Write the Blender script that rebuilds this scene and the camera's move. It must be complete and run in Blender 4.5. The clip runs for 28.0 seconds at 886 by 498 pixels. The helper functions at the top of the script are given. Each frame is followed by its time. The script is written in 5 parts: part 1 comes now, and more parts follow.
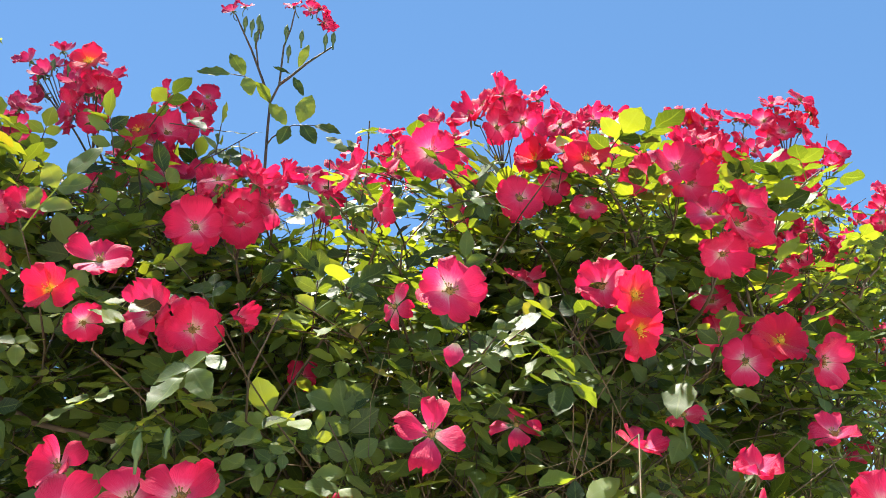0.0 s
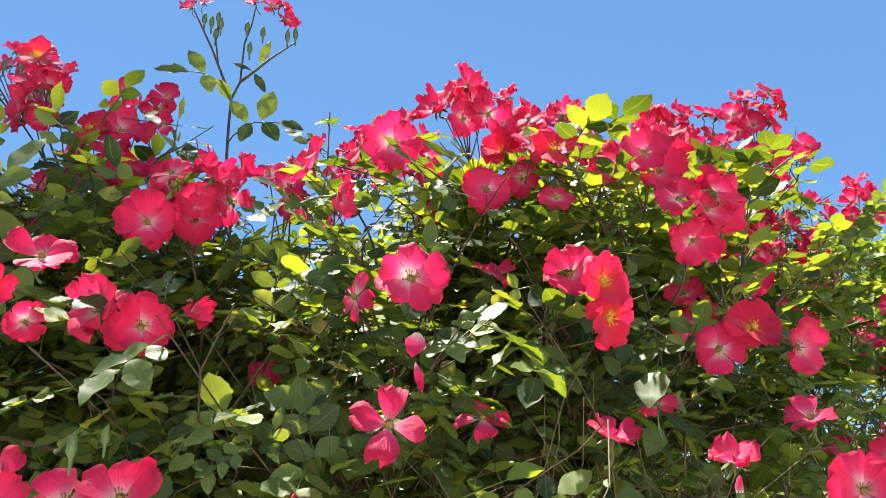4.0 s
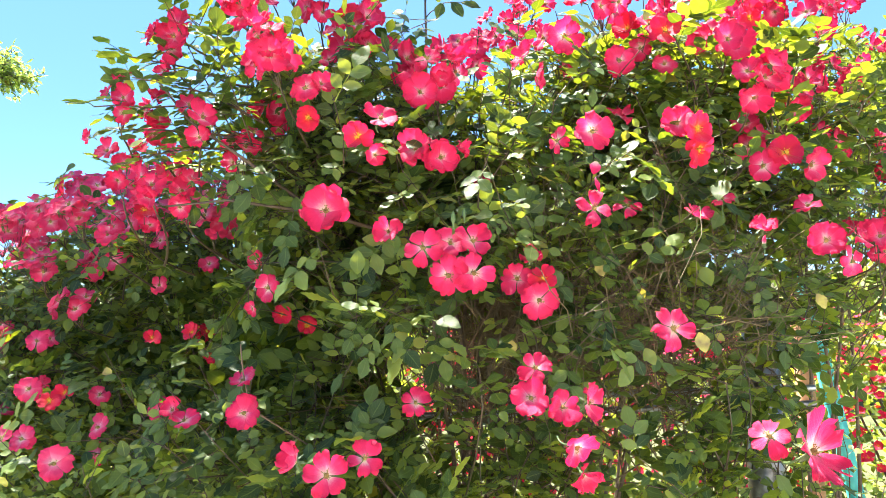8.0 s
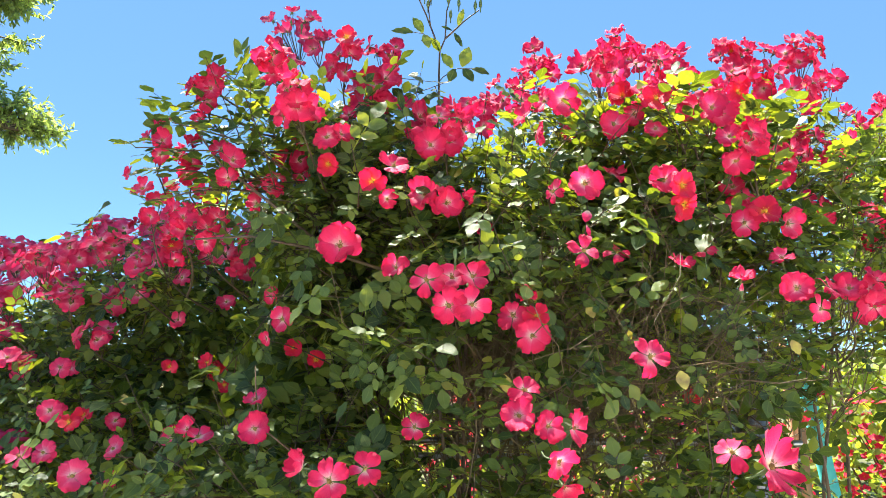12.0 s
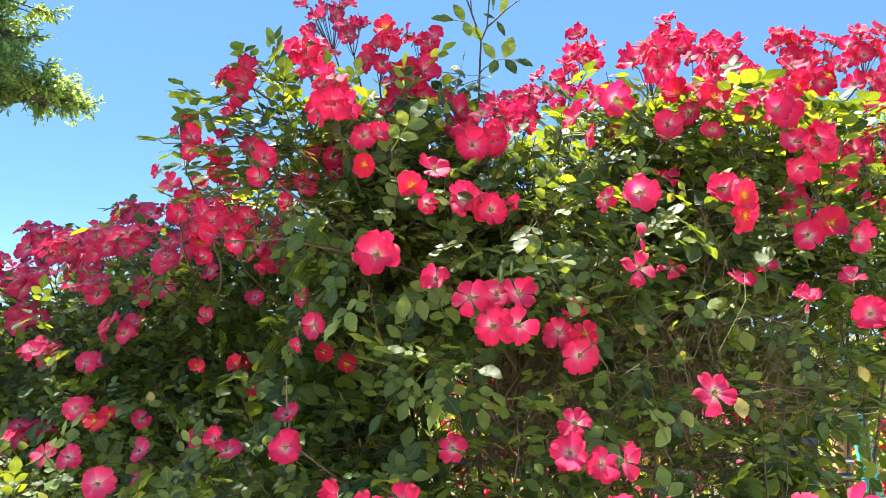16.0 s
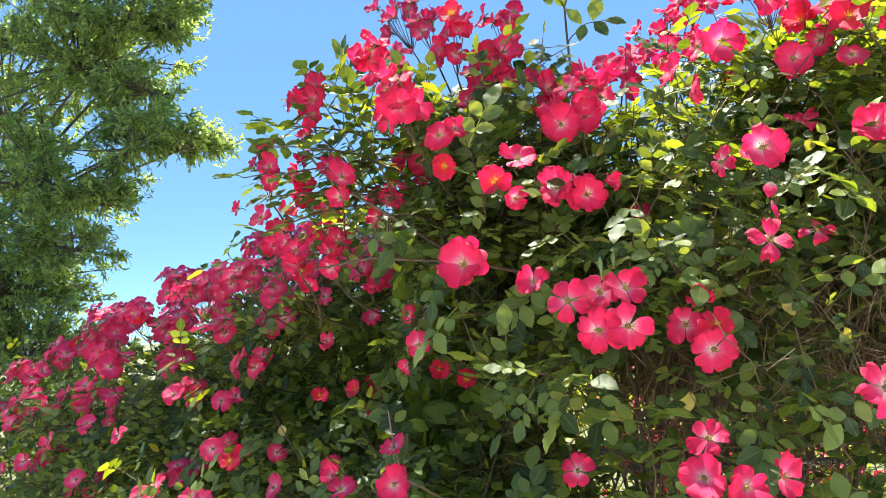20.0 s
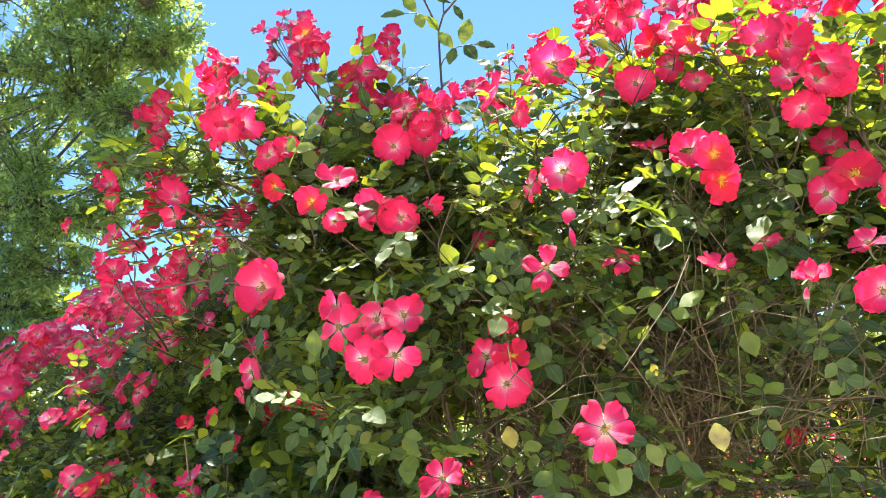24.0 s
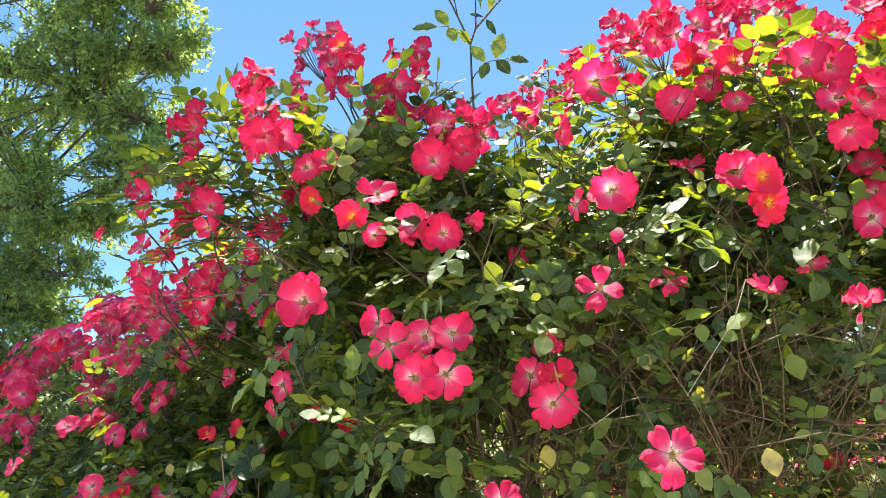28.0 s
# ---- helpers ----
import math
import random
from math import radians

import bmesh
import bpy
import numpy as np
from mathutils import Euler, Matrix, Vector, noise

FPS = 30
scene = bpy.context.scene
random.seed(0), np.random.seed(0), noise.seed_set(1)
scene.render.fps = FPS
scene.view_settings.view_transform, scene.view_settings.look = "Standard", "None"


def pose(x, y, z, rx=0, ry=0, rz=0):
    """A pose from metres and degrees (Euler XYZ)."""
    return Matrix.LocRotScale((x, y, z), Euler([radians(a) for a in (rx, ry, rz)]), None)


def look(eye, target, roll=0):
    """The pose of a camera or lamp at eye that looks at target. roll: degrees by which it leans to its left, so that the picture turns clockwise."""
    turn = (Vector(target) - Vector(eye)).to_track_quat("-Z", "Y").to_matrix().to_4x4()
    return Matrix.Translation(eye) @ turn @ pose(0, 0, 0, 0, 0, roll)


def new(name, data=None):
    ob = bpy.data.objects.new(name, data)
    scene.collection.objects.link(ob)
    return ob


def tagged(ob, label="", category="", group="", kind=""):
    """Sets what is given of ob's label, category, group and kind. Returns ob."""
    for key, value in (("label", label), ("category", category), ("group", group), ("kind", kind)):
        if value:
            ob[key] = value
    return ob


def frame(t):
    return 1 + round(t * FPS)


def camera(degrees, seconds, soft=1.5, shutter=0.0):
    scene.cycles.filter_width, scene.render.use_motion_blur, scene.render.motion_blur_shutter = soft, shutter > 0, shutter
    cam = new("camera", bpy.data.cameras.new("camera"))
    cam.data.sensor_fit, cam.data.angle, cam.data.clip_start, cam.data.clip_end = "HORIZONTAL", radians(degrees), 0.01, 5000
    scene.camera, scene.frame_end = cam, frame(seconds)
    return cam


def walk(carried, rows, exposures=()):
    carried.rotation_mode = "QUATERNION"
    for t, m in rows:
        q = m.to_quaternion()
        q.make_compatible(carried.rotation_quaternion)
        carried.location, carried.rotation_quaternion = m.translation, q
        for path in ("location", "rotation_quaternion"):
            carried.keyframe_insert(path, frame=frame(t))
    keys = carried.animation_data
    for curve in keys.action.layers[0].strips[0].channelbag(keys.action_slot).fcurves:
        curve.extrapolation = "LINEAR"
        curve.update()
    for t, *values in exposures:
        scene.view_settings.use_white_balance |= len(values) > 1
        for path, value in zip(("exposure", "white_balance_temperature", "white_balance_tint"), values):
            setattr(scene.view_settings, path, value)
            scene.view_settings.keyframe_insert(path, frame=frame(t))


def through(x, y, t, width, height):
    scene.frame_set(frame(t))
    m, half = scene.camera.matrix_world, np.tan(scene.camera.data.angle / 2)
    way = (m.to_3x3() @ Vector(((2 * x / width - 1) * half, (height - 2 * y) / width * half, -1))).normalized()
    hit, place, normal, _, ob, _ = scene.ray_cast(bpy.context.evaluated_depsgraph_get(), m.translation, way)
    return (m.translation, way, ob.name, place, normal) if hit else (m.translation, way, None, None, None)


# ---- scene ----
# ---- camera ----
def view(x, y, z, yaw, pitch, roll):
    """A camera pose from the eye, the heading (degrees to the left of +y), the pitch and the roll."""
    a, b = radians(yaw), radians(pitch)
    eye = Vector((x, y, z))
    return look(eye, eye + Vector((-math.sin(a) * math.cos(b), math.cos(a) * math.cos(b), math.sin(b))), roll)


cam = camera(62.3, 28.0, soft=0.65)
PATH = [
    (0.0, 0.1746, 0.5269, 1.6028, -3.172, 17.252, -0.533),
    (0.5, 0.2003, 0.5369, 1.5988, -5.198, 17.284, -0.328),
    (1.0, 0.2187, 0.5453, 1.5967, -7.002, 17.320, -0.090),
    (1.5, 0.2243, 0.5565, 1.5924, -8.381, 17.546, -0.361),
    (2.0, 0.2246, 0.5585, 1.5953, -8.662, 17.826, -0.487),
    (2.5, 0.2205, 0.5574, 1.6057, -8.464, 18.278, -0.806),
    (4.5, 0.1643, 0.5500, 1.5744, -2.714, 18.028, -2.619),
    (5.0, 0.1340, 0.5284, 1.5519, -0.065, 14.723, -3.024),
    (5.5, 0.1146, 0.4861, 1.5369, 2.196, 12.045, -3.654),
    (6.0, 0.0604, 0.3630, 1.5415, 3.126, 8.625, -3.738),
    (6.5, 0.0319, 0.2692, 1.5386, 3.065, 5.265, -3.426),
    (7.0, 0.0283, 0.2508, 1.5031, 2.708, 3.511, -2.838),
    (7.5, 0.0382, 0.1862, 1.5201, 1.102, 2.570, -2.304),
    (8.0, -0.0040, 0.0915, 1.5473, -0.412, 2.274, -1.710),
    (8.5, -0.0356, 0.0257, 1.5700, -1.141, 2.351, -1.350),
    (9.0, -0.0257, 0.0201, 1.5618, -0.946, 3.515, -1.290),
    (9.5, -0.0069, 0.0265, 1.5411, -0.521, 5.672, -1.169),
    (10.0, 0.0080, 0.0116, 1.5205, -0.158, 7.238, -0.869),
    (10.5, 0.0030, -0.0036, 1.5083, -0.052, 7.907, -0.456),
    (11.0, 0.0002, -0.0013, 1.5002, 0.003, 7.990, -0.031),
    (11.5, 0.0015, 0.0052, 1.4959, 0.059, 7.819, 0.315),
    (13.5, 0.0109, -0.0124, 1.4989, 1.151, 7.324, 1.154),
    (14.0, 0.0045, -0.0183, 1.5078, 1.454, 7.131, 1.601),
    (14.5, -0.0153, -0.0070, 1.5043, 1.834, 6.708, 2.063),
    (15.0, -0.0343, 0.0091, 1.5104, 2.176, 6.211, 2.287),
    (15.5, -0.0480, 0.0419, 1.5334, 2.158, 5.687, 2.255),
    (16.0, -0.0250, 0.0613, 1.5562, 2.039, 5.511, 1.824),
    (16.5, -0.0052, 0.0578, 1.5803, 2.152, 5.656, 1.175),
    (17.0, 0.0039, 0.0485, 1.5905, 2.340, 5.867, 0.534),
    (17.5, 0.0021, 0.0406, 1.5882, 2.852, 5.816, -0.238),
    (18.0, -0.0132, 0.0339, 1.5925, 4.875, 5.740, -1.186),
    (18.5, -0.0352, 0.0669, 1.6010, 8.070, 6.092, -3.134),
    (19.0, -0.0248, 0.1351, 1.5847, 11.474, 6.402, -4.651),
    (19.5, 0.0092, 0.1721, 1.5830, 13.498, 6.014, -5.565),
    (20.0, 0.0455, 0.1740, 1.5816, 14.018, 5.120, -5.247),
    (20.5, 0.1242, 0.1991, 1.5598, 14.134, 5.010, -4.478),
    (21.0, 0.2398, 0.2357, 1.5487, 14.439, 5.441, -3.810),
    (21.5, 0.2840, 0.2449, 1.5585, 14.551, 6.147, -3.731),
    (22.0, 0.2894, 0.2542, 1.5574, 14.494, 6.900, -3.738),
    (22.5, 0.2890, 0.2640, 1.5568, 14.427, 7.438, -3.732),
    (24.5, 0.2774, 0.2799, 1.5565, 14.890, 7.778, -3.841),
    (25.0, 0.2874, 0.2809, 1.5602, 14.800, 8.003, -3.832),
    (25.5, 0.2911, 0.2763, 1.5672, 14.650, 8.375, -3.784),
    (26.0, 0.2889, 0.2760, 1.5696, 14.492, 8.663, -3.721),
    (26.5, 0.2842, 0.2783, 1.5700, 14.412, 8.795, -3.667),
    (27.0, 0.2748, 0.2745, 1.5729, 14.449, 8.882, -3.436),
    (27.5, 0.2596, 0.2725, 1.5731, 14.451, 8.867, -3.083),
    (28.0, 0.2245, 0.2668, 1.5710, 14.460, 8.265, -2.914),
]
EXPOSURES = [(0.0, 2.04), (2.5, 1.93), (5.0, 2.30), (6.0, 2.64), (7.5, 2.86), (9.0, 2.66), (11.0, 2.36), (14.0, 2.38), (16.0, 2.36), (18.0, 2.30),
             (20.0, 2.34), (21.0, 2.64), (22.0, 2.80), (25.0, 2.58), (27.0, 2.52), (28.0, 2.40)]
walk(cam, [(t, view(*row)) for t, *row in PATH], EXPOSURES)

# ---- sky and sun ----
SUN_AZIMUTH, SUN_HEIGHT = radians(-30), radians(66)   # clockwise from +y, above the horizon
world = bpy.data.worlds.new("sky")
scene.world = world
world.use_nodes = True
sky = world.node_tree.nodes.new("ShaderNodeTexSky")
sky.sky_type, sky.sun_disc = "NISHITA", False
sky.sun_elevation, sky.sun_rotation = SUN_HEIGHT, SUN_AZIMUTH
sky.air_density, sky.dust_density, sky.ozone_density, sky.altitude = 0.75, 0.0, 2.5, 2500
backing = world.node_tree.nodes["Background"]
clearer = world.node_tree.nodes.new("ShaderNodeMix")
clearer.data_type, clearer.blend_type = "RGBA", "MULTIPLY"
clearer.inputs[0].default_value, clearer.inputs[7].default_value = 1.0, (0.84, 1.05, 1.10, 1.0)
world.node_tree.links.new(sky.outputs[0], clearer.inputs[6])
even = world.node_tree.nodes.new("ShaderNodeMix")
even.data_type = "RGBA"
even.inputs[0].default_value, even.inputs[7].default_value = 0.62, (0.88, 1.95, 3.85, 1.0)
world.node_tree.links.new(clearer.outputs[2], even.inputs[6])
world.node_tree.links.new(even.outputs[2], backing.inputs[0])
backing.inputs[1].default_value = 0.056

sun = new("sun", bpy.data.lights.new("sun", "SUN"))
sun.data.energy, sun.data.angle, sun.data.color = 4.2, radians(0.55), (1.0, 0.94, 0.84)
sun.matrix_world = look((math.sin(SUN_AZIMUTH) * math.cos(SUN_HEIGHT) * 30, math.cos(SUN_AZIMUTH) * math.cos(SUN_HEIGHT) * 30,
                         math.sin(SUN_HEIGHT) * 30), (0, 0, 0))


# ---- materials ----
class Nodes:
    """A small wrapper that adds and links shader nodes."""

    def __init__(self, name):
        self.mat = bpy.data.materials.new(name)
        self.mat.use_nodes = True
        self.tree = self.mat.node_tree
        self.bsdf = self.tree.nodes["Principled BSDF"]
        self.out = self.tree.nodes["Material Output"]

    def add(self, kind):
        return self.tree.nodes.new(kind)

    def link(self, a, b):
        self.tree.links.new(a, b)

    def noise(self, scale, detail=4.0, vector=None):
        n = self.add("ShaderNodeTexNoise")
        n.inputs["Scale"].default_value, n.inputs["Detail"].default_value = scale, detail
        self.link(vector or self.add("ShaderNodeTexCoord").outputs["Object"], n.inputs["Vector"])
        return n.outputs["Fac"]

    def ramp(self, fac, stops):
        r = self.add("ShaderNodeValToRGB")
        while len(r.color_ramp.elements) < len(stops):
            r.color_ramp.elements.new(0.5)
        for e, (place, colour) in zip(r.color_ramp.elements, stops):
            e.position, e.color = place, (*colour, 1)
        self.link(fac, r.inputs[0])
        return r.outputs[0]

    def maths(self, how, a, b):
        m = self.add("ShaderNodeMath")
        m.operation = how
        for slot, value in zip(m.inputs, (a, b)):
            if isinstance(value, (int, float)):
                slot.default_value = value
            else:
                self.link(value, slot)
        return m.outputs[0]

    def mix(self, fac, a, b, how="MIX"):
        m = self.add("ShaderNodeMix")
        m.data_type, m.blend_type = "RGBA", how
        for slot, value in zip((m.inputs[0], m.inputs[6], m.inputs[7]), (fac, a, b)):
            if isinstance(value, (int, float)):
                slot.default_value = value
            elif isinstance(value, tuple):
                slot.default_value = (*value, 1)
            else:
                self.link(value, slot)
        return m.outputs[2]

    def bump(self, height, strength, distance=0.002):
        b = self.add("ShaderNodeBump")
        b.inputs["Strength"].default_value, b.inputs["Distance"].default_value = strength, distance
        self.link(height, b.inputs["Height"])
        self.link(b.outputs[0], self.bsdf.inputs["Normal"])
        return b.outputs[0]

    def chance(self):
        """A random number for each object and for each loose piece of a mesh."""
        both = self.maths("ADD", self.add("ShaderNodeObjectInfo").outputs["Random"],
                          self.add("ShaderNodeNewGeometry").outputs["Random Per Island"])
        return self.maths("FRACT", both, 0)

    def thin(self, colour, share, normal=None):
        """Lets light shine through a thin blade or petal."""
        t = self.add("ShaderNodeBsdfTranslucent")
        self.link(colour, t.inputs[0])
        if normal:
            self.link(normal, t.inputs["Normal"])
        m = self.add("ShaderNodeMixShader")
        m.inputs[0].default_value = share
        self.link(self.bsdf.outputs[0], m.inputs[1])
        self.link(t.outputs[0], m.inputs[2])
        self.link(m.outputs[0], self.out.inputs[0])


def leaf_material(name, dark, mid, light, shine, through, thin=0.46):
    n = Nodes(name)
    pick = n.chance()
    colour = n.ramp(pick, [(0.0, dark), (0.6, mid), (0.99, light), (1.0, (0.20, 0.20, 0.045))])
    uv = n.add("ShaderNodeSeparateXYZ")
    n.link(n.add("ShaderNodeTexCoord").outputs["UV"], uv.inputs[0])
    off = n.maths("ABSOLUTE", n.maths("SUBTRACT", uv.outputs[1], 0.5), 0)
    rib = n.maths("LESS_THAN", off, 0.035)
    slant = n.maths("SUBTRACT", n.maths("MULTIPLY", uv.outputs[0], 7.0), n.maths("MULTIPLY", off, 4.0))
    vein = n.maths("LESS_THAN", n.maths("FRACT", slant, 0), 0.12)
    lines = n.maths("MAXIMUM", rib, n.maths("MULTIPLY", vein, 0.45))
    blotch = n.noise(55.0)
    colour = n.mix(n.maths("MULTIPLY", blotch, 0.45), colour, n.mix(1.0, colour, (1.35, 1.3, 0.9), "MULTIPLY"))
    veined = n.mix(n.maths("MULTIPLY", lines, 0.35), colour, (0.16, 0.24, 0.08))
    n.link(veined, n.bsdf.inputs["Base Color"])
    n.link(n.maths("ADD", n.maths("MULTIPLY", blotch, 0.25), shine), n.bsdf.inputs["Roughness"])
    n.bsdf.inputs["Specular IOR Level"].default_value = 0.36
    n.bump(n.maths("SUBTRACT", blotch, lines), 0.25, 0.001)
    n.thin(n.mix(1.0, veined, through, "MULTIPLY"), thin)
    return n.mat


def petal_material(name, stops):
    n = Nodes(name)
    uv = n.add("ShaderNodeSeparateXYZ")
    n.link(n.add("ShaderNodeTexCoord").outputs["UV"], uv.inputs[0])
    streaks = n.add("ShaderNodeTexNoise")
    streaks.inputs["Scale"].default_value, streaks.inputs["Detail"].default_value = 9.0, 3.0
    stretch = n.add("ShaderNodeMapping")
    stretch.inputs["Scale"].default_value = (0.5, 3.0, 1.0)
    n.link(n.add("ShaderNodeTexCoord").outputs["UV"], stretch.inputs[0])
    n.link(stretch.outputs[0], streaks.inputs["Vector"])
    shift = n.maths("MULTIPLY", n.maths("SUBTRACT", streaks.outputs["Fac"], 0.5), 0.34)
    fade = n.maths("MULTIPLY", n.maths("SUBTRACT", n.chance(), 0.35), 0.30)
    along = n.maths("ADD", n.maths("ADD", uv.outputs[0], shift), fade)
    colour = n.ramp(along, stops)
    n.link(colour, n.bsdf.inputs["Base Color"])
    n.bsdf.inputs["Roughness"].default_value = 0.6
    n.bsdf.inputs["Specular IOR Level"].default_value = 0.3
    n.bsdf.inputs["Sheen Weight"].default_value = 0.15
    n.bump(streaks.outputs["Fac"], 0.5, 0.003)
    n.thin(n.mix(1.0, colour, (1.0, 0.85, 0.95), "MULTIPLY"), 0.38)
    return n.mat


def plain_material(name, a, b, scale, rough, relief=0.3, metal=0.0, distance=0.003):
    n = Nodes(name)
    grain = n.noise(scale, 6.0)
    broad = n.noise(scale * 0.13, 3.0)
    both = n.maths("ADD", n.maths("MULTIPLY", grain, 0.6), n.maths("MULTIPLY", broad, 0.4))
    n.link(n.ramp(both, [(0.3, a), (0.7, b)]), n.bsdf.inputs["Base Color"])
    n.bsdf.inputs["Roughness"].default_value, n.bsdf.inputs["Metallic"].default_value = rough, metal
    n.bump(grain, relief, distance)
    return n.mat


LEAF = leaf_material("rose_leaf", (0.018, 0.040, 0.014), (0.084, 0.138, 0.042), (0.160, 0.224, 0.060), 0.35, (3.9, 2.9, 0.36), 0.37)
TREE_LEAF = leaf_material("tree_leaf", (0.085, 0.128, 0.066), (0.180, 0.238, 0.120), (0.255, 0.325, 0.150), 0.45, (2.8, 2.7, 1.0), 0.46)
FAR_LEAF = leaf_material("far_tree_leaf", (0.11, 0.16, 0.035), (0.18, 0.24, 0.05), (0.27, 0.32, 0.06), 0.45, (2.4, 2.2, 0.8))
PINK = petal_material("pink_petal", [(0.0, (0.80, 0.68, 0.32)), (0.08, (0.90, 0.64, 0.54)), (0.19, (0.89, 0.32, 0.40)), (0.33, (0.87, 0.090, 0.23)),
                                     (0.50, (0.85, 0.028, 0.140)), (0.82, (0.80, 0.014, 0.100)), (1.0, (0.64, 0.006, 0.065))])
ROSY = petal_material("rosy_petal", [(0.0, (0.78, 0.66, 0.30)), (0.08, (0.90, 0.62, 0.55)), (0.20, (0.88, 0.24, 0.37)), (0.50, (0.86, 0.052, 0.180)),
                                     (1.0, (0.76, 0.020, 0.110))])
RED = petal_material("red_petal", [(0.0, (0.88, 0.55, 0.02)), (0.08, (0.86, 0.42, 0.03)), (0.20, (0.82, 0.05, 0.04)),
                                   (0.5, (0.80, 0.012, 0.060)), (1.0, (0.74, 0.008, 0.070))])
FADED = petal_material("faded_petal", [(0.0, (0.70, 0.40, 0.32)), (0.25, (0.68, 0.16, 0.26)), (0.6, (0.62, 0.03, 0.14)),
                                       (1.0, (0.50, 0.015, 0.085))])
GOLD = plain_material("fresh_stamens", (0.72, 0.36, 0.02), (0.90, 0.60, 0.06), 900, 0.7, 0.6, 0, 0.001)
TAN = plain_material("old_stamens", (0.16, 0.09, 0.03), (0.52, 0.36, 0.10), 900, 0.8, 0.6, 0, 0.001)
SEPAL = plain_material("sepal_green", (0.06, 0.11, 0.03), (0.12, 0.18, 0.05), 300, 0.5)
STEM = plain_material("green_stem", (0.045, 0.050, 0.018), (0.105, 0.045, 0.026), 60, 0.55)
CANE = plain_material("brown_cane", (0.05, 0.032, 0.02), (0.16, 0.11, 0.07), 60, 0.7, 0.5)
TWIG = plain_material("thin_twig", (0.085, 0.056, 0.026), (0.20, 0.14, 0.065), 60, 0.7, 0.4)
DRY = plain_material("dry_twig", (0.09, 0.06, 0.04), (0.20, 0.13, 0.08), 80, 0.8, 0.5)
BARK = plain_material("bark", (0.05, 0.042, 0.034), (0.17, 0.145, 0.12), 14, 0.9, 0.9, 0, 0.02)
TIMBER = plain_material("orange_timber", (0.38, 0.17, 0.08), (0.55, 0.28, 0.14), 50, 0.7, 0.4)
TEAL = plain_material("teal_paint", (0.05, 0.42, 0.40), (0.10, 0.55, 0.50), 30, 0.5, 0.15)
SOIL = plain_material("lawn_and_soil", (0.045, 0.06, 0.02), (0.15, 0.15, 0.06), 6, 0.95, 0.8, 0, 0.03)
PLASTER = plain_material("pale_plaster", (0.62, 0.60, 0.57), (0.73, 0.71, 0.67), 8, 0.9, 0.2)


def slab_material(name, a, b, joint):
    """Paving slabs with dark joints, stained at two scales."""
    n = Nodes(name)
    slabs = n.add("ShaderNodeTexBrick")
    n.link(n.add("ShaderNodeTexCoord").outputs["Object"], slabs.inputs["Vector"])
    slabs.inputs["Scale"].default_value, slabs.inputs["Mortar Size"].default_value = 1.25, 0.008
    for slot, colour in (("Color1", a), ("Color2", b), ("Mortar", joint)):
        slabs.inputs[slot].default_value = (*colour, 1)
    stain = n.ramp(n.noise(1.7), [(0.3, (0.78, 0.77, 0.75)), (0.7, (1.0, 1.0, 1.0))])
    grit = n.ramp(n.noise(90.0), [(0.3, (0.85, 0.85, 0.85)), (0.7, (1.0, 1.0, 1.0))])
    n.link(n.mix(1.0, n.mix(1.0, slabs.outputs["Color"], stain, "MULTIPLY"), grit, "MULTIPLY"), n.bsdf.inputs["Base Color"])
    n.bsdf.inputs["Roughness"].default_value = 0.85
    n.bump(n.maths("SUBTRACT", 1.0, slabs.outputs["Fac"]), 0.5, 0.004)
    return n.mat


PAVING = slab_material("pale_paving", (0.50, 0.48, 0.44), (0.60, 0.57, 0.52), (0.20, 0.19, 0.17))


# ---- mesh helpers ----
def rows_unit(v):
    v = np.asarray(v, float)
    return v / np.maximum(np.linalg.norm(v, axis=-1, keepdims=True), 1e-9)


class Bag:
    """Collects pieces for one mesh, as arrays."""

    def __init__(self):
        self.v, self.f, self.uv, self.n = [], [], [], 0

    def add(self, verts, faces, uvs=None):
        """verts: (k, 3); faces: (m, 4) with vertex numbers from 0; uvs: (k, 2)."""
        verts = np.asarray(verts, float).reshape(-1, 3)
        self.v.append(verts)
        self.f.append(np.asarray(faces, int).reshape(-1, 4) + self.n)
        self.uv.append(np.zeros((len(verts), 2)) if uvs is None else np.asarray(uvs, float))
        self.n += len(verts)
        return self

    def mesh(self, name, material):
        me = bpy.data.meshes.new(name)
        v, f, uv = np.concatenate(self.v), np.concatenate(self.f), np.concatenate(self.uv)
        me.vertices.add(len(v))
        me.vertices.foreach_set("co", v.astype(np.float32).ravel())
        me.loops.add(f.size)
        me.loops.foreach_set("vertex_index", f.astype(np.int32).ravel())
        me.polygons.add(len(f))
        me.polygons.foreach_set("loop_start", np.arange(0, f.size, 4, dtype=np.int32))
        me.polygons.foreach_set("use_smooth", np.ones(len(f), bool))
        layer = me.uv_layers.new(name="UVMap")
        layer.data.foreach_set("uv", uv[f.ravel()].astype(np.float32).ravel())
        me.materials.append(material)
        me.update(calc_edges=True)
        me.validate()
        return me


def part(name, data, parent, m=None, label=""):
    """Links mesh data as one part under a thing or a part."""
    ob = new(name, data)
    ob.parent = parent
    if m is not None:
        ob.matrix_basis = m
    return tagged(ob, label) if label else ob


def thing(name, x, y, z, label, category, group="", kind=""):
    ob = new(name)
    ob.empty_display_size = 0.1
    ob.location = (x, y, z)
    return tagged(ob, label, category, group, kind)


